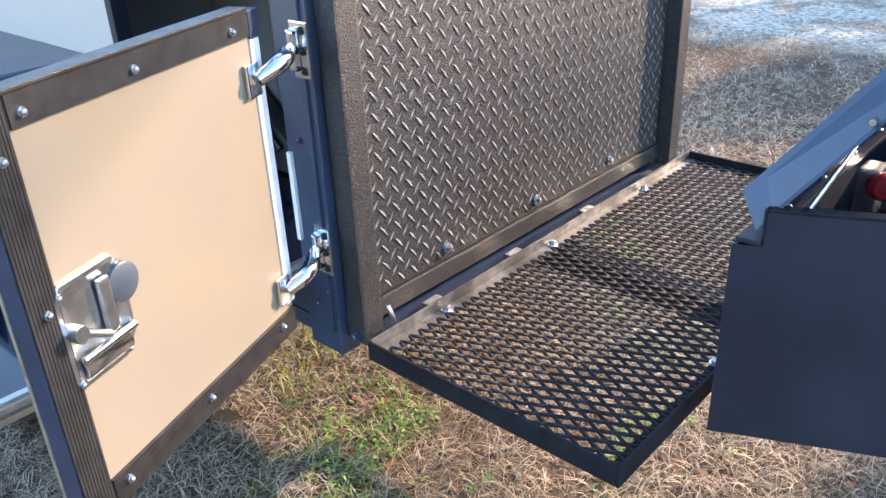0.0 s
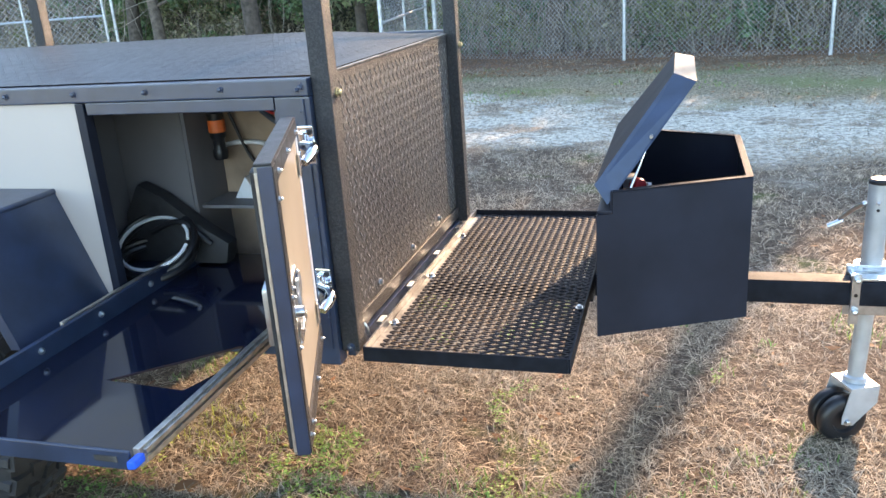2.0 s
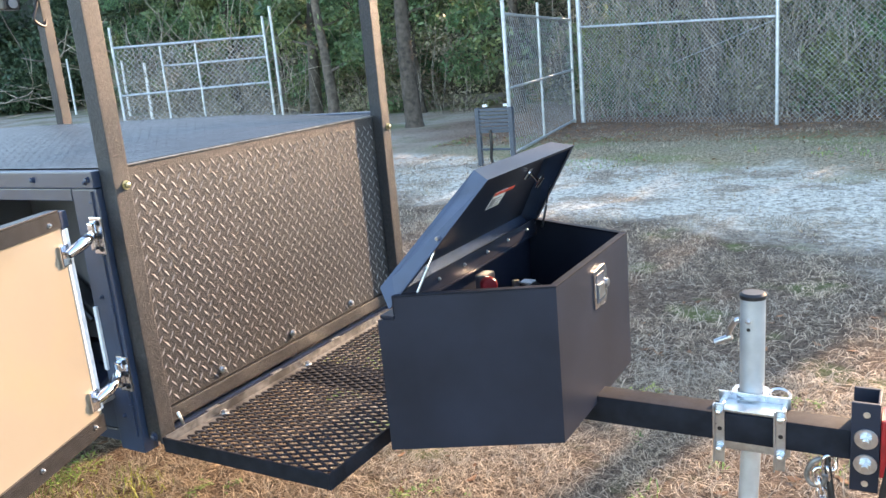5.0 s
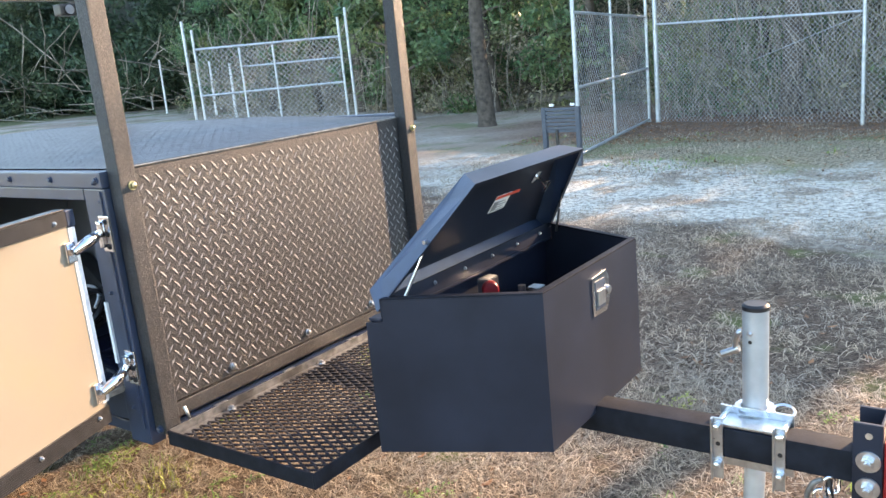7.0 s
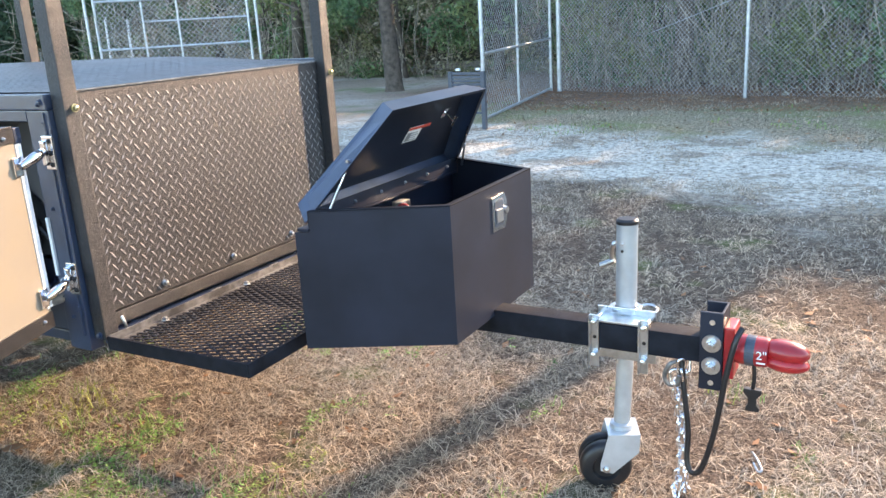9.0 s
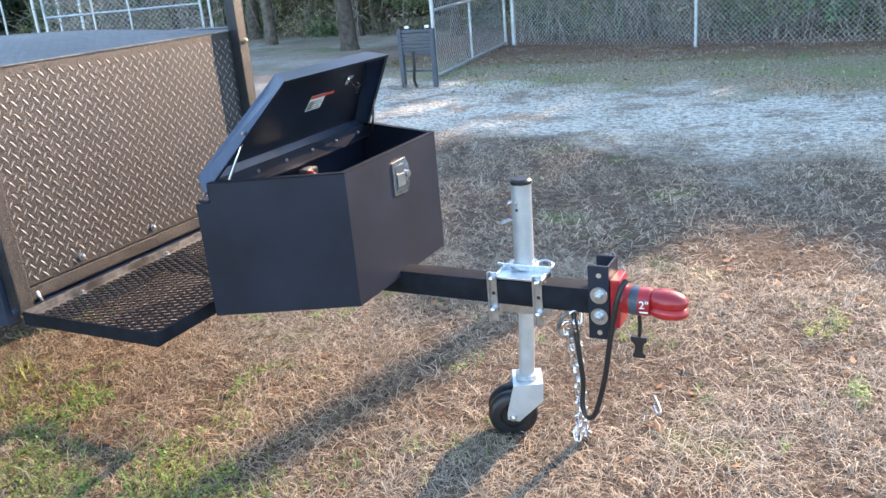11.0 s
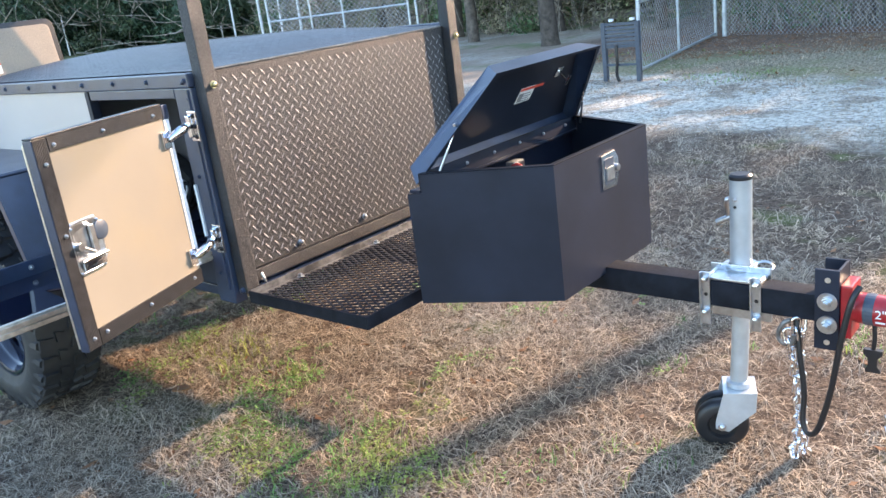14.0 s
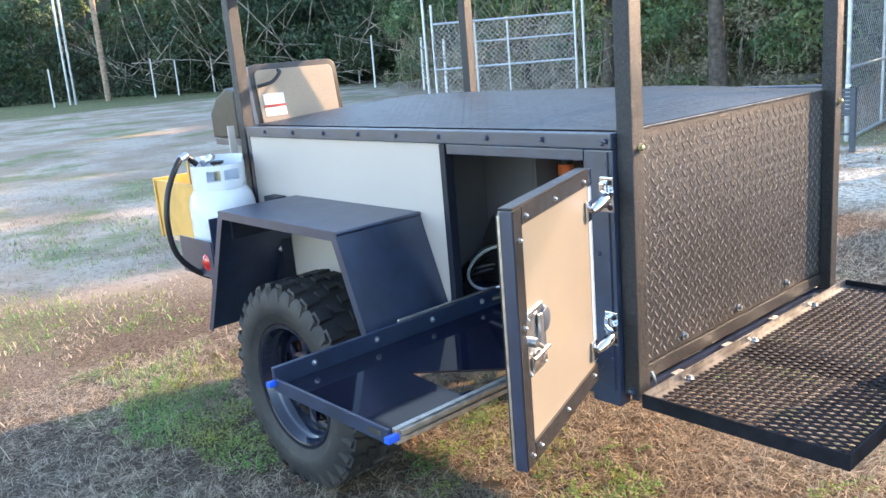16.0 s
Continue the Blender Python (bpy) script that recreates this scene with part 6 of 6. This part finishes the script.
    for i in range(130):
        f = r.random()
        x, y = -34 - 40 * f, 28 - 6 * f + r.uniform(0, 2)
        strand(limb_line((x, y, r.uniform(0, 3)), (r.uniform(-1, 1), r.uniform(-0.5, 0.2), r.uniform(-0.1, 0.8)), r.uniform(3, 8), 0.2, r, 8), r.uniform(0.02, 0.05))
    bulk("bare_vines", V, F, "twig", None, "tangle of bare grey vines and twigs in the brush", "vines")
    # dark sheet behind the trees, coloured like the shade deep in the wood
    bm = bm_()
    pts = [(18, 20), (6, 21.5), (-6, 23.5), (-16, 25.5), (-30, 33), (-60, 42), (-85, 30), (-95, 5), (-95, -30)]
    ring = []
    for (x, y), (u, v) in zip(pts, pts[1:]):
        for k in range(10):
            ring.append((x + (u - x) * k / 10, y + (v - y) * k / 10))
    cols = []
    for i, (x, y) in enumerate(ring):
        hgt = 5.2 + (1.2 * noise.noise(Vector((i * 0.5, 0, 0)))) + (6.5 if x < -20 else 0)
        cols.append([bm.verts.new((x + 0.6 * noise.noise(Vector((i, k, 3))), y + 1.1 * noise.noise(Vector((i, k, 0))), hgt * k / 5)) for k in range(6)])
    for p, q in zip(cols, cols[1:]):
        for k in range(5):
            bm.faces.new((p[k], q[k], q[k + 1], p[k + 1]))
    solo("backdrop", bm, "backing", "dark sheet painted as woodland shade behind the trees", "woods", kind="structure")


build_woods()


# ---- grass, clover, leaves and stones ----
def blades(P, length, width, r, lean=0.9, rise=0.5):
    """Bent blades: three-point strips lying more or less flat."""
    n = len(P)
    a = r.random(n) * 2 * math.pi
    d = np.stack([np.cos(a), np.sin(a), np.zeros(n)], 1)
    s = np.stack([-np.sin(a), np.cos(a), np.zeros(n)], 1)
    L = (length * (0.45 + 1.1 * r.random(n)))[:, None]
    W = (width * (0.6 + 0.8 * r.random(n)))[:, None]
    e = (rise * r.random(n))[:, None]
    up = np.array((0, 0, 1.0))
    m = P + d * L * 0.5 * lean + up * L * e + s * L * (r.random(n)[:, None] - 0.5) * 0.4
    t = P + d * L * lean + up * L * e * (0.3 + 1.2 * r.random(n)[:, None]) + s * L * (r.random(n)[:, None] - 0.5) * 0.8
    V = np.stack([P - s * W, P + s * W, m + s * W * 0.8 + up * 0.0006, m - s * W * 0.8, t + s * W * 0.2, t - s * W * 0.2], 1).reshape(-1, 3)
    b = np.arange(n)[:, None] * 6
    F = np.concatenate([b + np.array((0, 1, 2, 3)), b + np.array((3, 2, 4, 5))])
    return V, F


def curls(P, length, width, r, tall):
    """Dry blades that curl over and lie down: three bent pieces each, flat strips that taper to a point."""
    n = len(P)
    up = np.array((0, 0, 1.0))
    a = r.random(n) * 2 * math.pi
    turn = (r.random(n) - 0.5) * 2.6
    L = length * (0.35 + 1.2 * r.random(n) ** 1.5)
    W = width * (0.6 + 0.8 * r.random(n))
    h = L * tall * r.random(n)
    rise = np.stack([np.zeros(n), 0.85 * h, h, h * (0.9 * r.random(n))], 1)
    pts, q = [], P.copy()
    for k in range(4):
        pts.append(q + up * rise[:, k:k + 1])
        b = a + turn * k / 3
        q = q + np.stack([np.cos(b), np.sin(b), np.zeros(n)], 1) * (L / 3)[:, None]
    s = np.stack([-np.sin(a + turn * 0.4), np.cos(a + turn * 0.4), 0.5 * (r.random(n) - 0.5)], 1) * W[:, None]
    V = np.stack([p + sg * s * k for p, k in zip(pts, (0.7, 1.0, 0.75, 0.1)) for sg in (-1, 1)], 1).reshape(-1, 3)
    b = np.arange(n)[:, None] * 8
    F = np.concatenate([b + np.array(f) for f in ((0, 1, 3, 2), (2, 3, 5, 4), (4, 5, 7, 6))])
    return V, F


def field(n, x0, x1, y0, y1, r):
    p = np.stack([x0 + (x1 - x0) * r.random(n), y0 + (y1 - y0) * r.random(n)], 1)
    return p


def lumpy(p, s, seed):
    rr = np.random.default_rng(seed)
    v = np.zeros(len(p))
    for k in range(5):
        f = s * 1.7 ** k
        a, b, c = rr.random(3) * 6.28
        v += np.sin(p[:, 0] * f * math.cos(a) + p[:, 1] * f * math.sin(a) + b) * np.sin(p[:, 1] * f * math.cos(c) - p[:, 0] * f * math.sin(c) + a) / 1.3 ** k
    return v


def on_ground(p):
    z = np.array([ground_height(x, y) for x, y in p])
    return np.column_stack([p, z])


def build_grass():
    r = np.random.default_rng(5)
    # thin curled blades in tufts, with dark gaps between them
    for n, reg, ln, wd, tall in ((320000, (-4.6, 2.9, -0.3, 3.6), 0.064, 0.00095, 0.42), (140000, (-4.6, 4.8, 3.0, 6.9), 0.066, 0.0017, 0.45)):
        p = field(n, *reg, r)
        tuft = 0.8 * lumpy(p, 2.6, 2) + 1.0 * lumpy(p, 11.0, 6) + 1.1 * lumpy(p, 38.0, 8)
        keep = tuft > -1.2 + 1.8 * r.random(len(p))
        side = np.minimum(np.minimum(p[:, 0] - reg[0], reg[1] - p[:, 0]), np.minimum(p[:, 1] - reg[2], reg[3] - p[:, 1]))
        p = p[keep & (side > 0.3 * r.random(len(p)) ** 2 + 0.06 * np.clip(lumpy(p, 1.3, 19), 0, 2))]
        V, F = curls(on_ground(p), ln, wd, r, tall)
        bulk("dry_grass", V, F, "straw", None, "dead straw-coloured lawn grass in curled tufts", "grass")
    for n, reg, ln, wd in ((60000, (-13.0, -4.0, -0.5, 8.5), 0.05, 0.0022), (50000, (-6.0, 5.0, 8.4, 14.2), 0.045, 0.0028), (26000, (-8.0, 5.2, 5.2, 9.6), 0.04, 0.0022), (36000, (-5.5, 6.0, -3.2, 0.0), 0.055, 0.0022), (14000, (2.6, 6.0, -0.2, 4.5), 0.055, 0.0022)):
        p = field(n, *reg, r)
        p = p[lumpy(p, 2.2, 12) + 0.8 * lumpy(p, 8.0, 16) > -0.3 + 1.3 * r.random(len(p))]
        V, F = blades(on_ground(p), ln, wd, r, 0.85, 0.72)
        bulk("dry_grass", V, F, "straw", None, "sparse dead grass in the yard and on the track", "grass")
    # green clumps
    n = 75000
    p = field(n, -4.8, 1.6, -0.4, 3.6, r)
    lum = lumpy(p, 1.5, 9) + lumpy(p, 5.0, 4) * 0.6
    near_wheel = np.exp(-((p[:, 0] + 3.3) ** 2 / 0.45 + (p[:, 1] - 0.66) ** 2 / 0.10)) * 2.3 + np.exp(-((p[:, 0] + 2.15) ** 2 / 0.3 + (p[:, 1] - 1.45) ** 2 / 0.06)) * 1.4 + np.exp(-((p[:, 0] + 0.75) ** 2 / 0.4 + (p[:, 1] - 0.8) ** 2 / 0.3)) * 0.9 + np.exp(-((p[:, 0] + 1.5) ** 2 / 0.35 + (p[:, 1] - 1.35) ** 2 / 0.25)) * 0.8
    p = p[lum + near_wheel - 2.2 * np.clip(0.75 - p[:, 1], 0, 1) + 0.5 * r.random(len(p)) - 1.2 * np.clip(p[:, 0] - 0.1, 0, 1) > 1.0]
    V, F = blades(on_ground(p), 0.034, 0.0019, r, 0.6, 1.0)
    bulk("green_grass", V, F, "green", None, "green clover and grass tufts in the dead lawn", "grass")
    p = field(190000, -5.2, 1.4, 0.0, 3.2, r)
    patch = lumpy(p, 2.4, 23) + 0.8 * lumpy(p, 8.0, 27)
    beside = 2.3 * np.exp(-((p[:, 0] + 3.3) ** 2 / 0.45 + (p[:, 1] - 0.66) ** 2 / 0.10)) + 1.0 * np.exp(-((p[:, 0] + 1.6) ** 2 / 0.5 + (p[:, 1] - 1.1) ** 2 / 0.5)) + 0.5 * np.exp(-((p[:, 0] + 0.6) ** 2 / 0.5 + (p[:, 1] - 0.9) ** 2 / 0.3))
    beside += 1.3 * np.exp(-((p[:, 0] + 2.15) ** 2 / 0.3 + (p[:, 1] - 1.45) ** 2 / 0.07)) + 0.7 * np.exp(-((p[:, 0] + 4.2) ** 2 / 0.5 + (p[:, 1] - 0.5) ** 2 / 0.2))
    beside -= 0.9 * np.exp(-((p[:, 0] + 2.2) ** 2 / 0.7 + (p[:, 1] - 0.6) ** 2 / 0.15))
    p = p[patch + beside - 2.0 * np.clip(0.70 - p[:, 1], 0, 1) + 0.4 * r.random(len(p)) > 1.35]
    q = on_ground(p)
    q[:, 2] += 0.012 + 0.022 * r.random(len(q))
    V, F = leaves([tuple(c) for c in q], [(0.006, 0.006, 0.004)] * len(q), [1] * len(q), 0.0072, flat=0.75, seed=33)
    bulk("clover", V, F, "green", None, "low yellow-green clover patches in the dead lawn", "clover")
    p = field(60000, -15.0, -3.4, 0.0, 9.0, r)
    p = p[(lumpy(p, 1.1, 14) > 0.75) & ((p[:, 0] < -5.5) | (p[:, 1] < 5.0))]
    V, F = blades(on_ground(p), 0.03, 0.003, r, 0.6, 0.9)
    bulk("green_grass", V, F, "green", None, "green weeds in the yard behind the trailer", "grass")
    p = field(14000, -6.5, 6.0, 9.2, 13.0, r)
    p = p[lumpy(p, 0.8, 17) > 0.75]
    V, F = blades(on_ground(p), 0.045, 0.004, r, 0.6, 0.8)
    bulk("green_grass", V, F, "green", None, "greener grass behind the gravel track", "grass")
    # fallen leaves: by the fence, and a few on the lawn
    p = np.concatenate([field(15000, -6.5, 6.0, 11.8, 15.4, r), field(900, -6.5, 6.0, 8.5, 12.5, r), field(330, -3.0, 2.6, 0.3, 4.5, r)])
    q = on_ground(p)
    q[:, 2] += 0.012
    V, F = leaves([tuple(c) for c in q], [(0.01, 0.01, 0.008)] * len(q), [1] * len(q), 0.026, flat=0.9, seed=31)
    bulk("fallen_leaves", V, F, "deadleaf", None, "scattered fallen brown leaves", "leaves")
    # gravel stones on the track
    p = field(30000, -9.0, 5.5, 4.4, 9.8, r)
    u = p[:, 1] + 0.30 * p[:, 0]
    p = p[(u > 6.0) & (u < 9.2)]
    q = on_ground(p)
    n = len(q)
    s = (0.004 + 0.010 * r.random(n) ** 3)[:, None, None]
    oct_ = np.array([(1, 0, 0), (-0.3, 0.9, 0), (-0.8, -0.5, 0), (0.1, 0.1, 0.7)])
    V = (q[:, None, :] + oct_[None] * s * (0.7 + 0.6 * r.random((n, 4, 1)))).reshape(-1, 3)
    b = np.arange(n)[:, None] * 4
    F = np.concatenate([b + np.array(f) for f in ((0, 1, 3), (1, 2, 3), (2, 0, 3))])
    bulk("gravel_stones", V, F, "stone", None, "loose pale gravel stones on the track", "gravel")


build_grass()

# one curled leaf by the open door
leaf = solo("curled_leaf", prism(bm_(), [(-1.88, 1.13), (-1.86, 1.11), (-1.82, 1.13), (-1.80, 1.17), (-1.83, 1.18), (-1.87, 1.17)], "z", 0.022, 0.026, Matrix.Identity(4)), "deadleaf", "large curled brown leaf on the grass", "leaf")
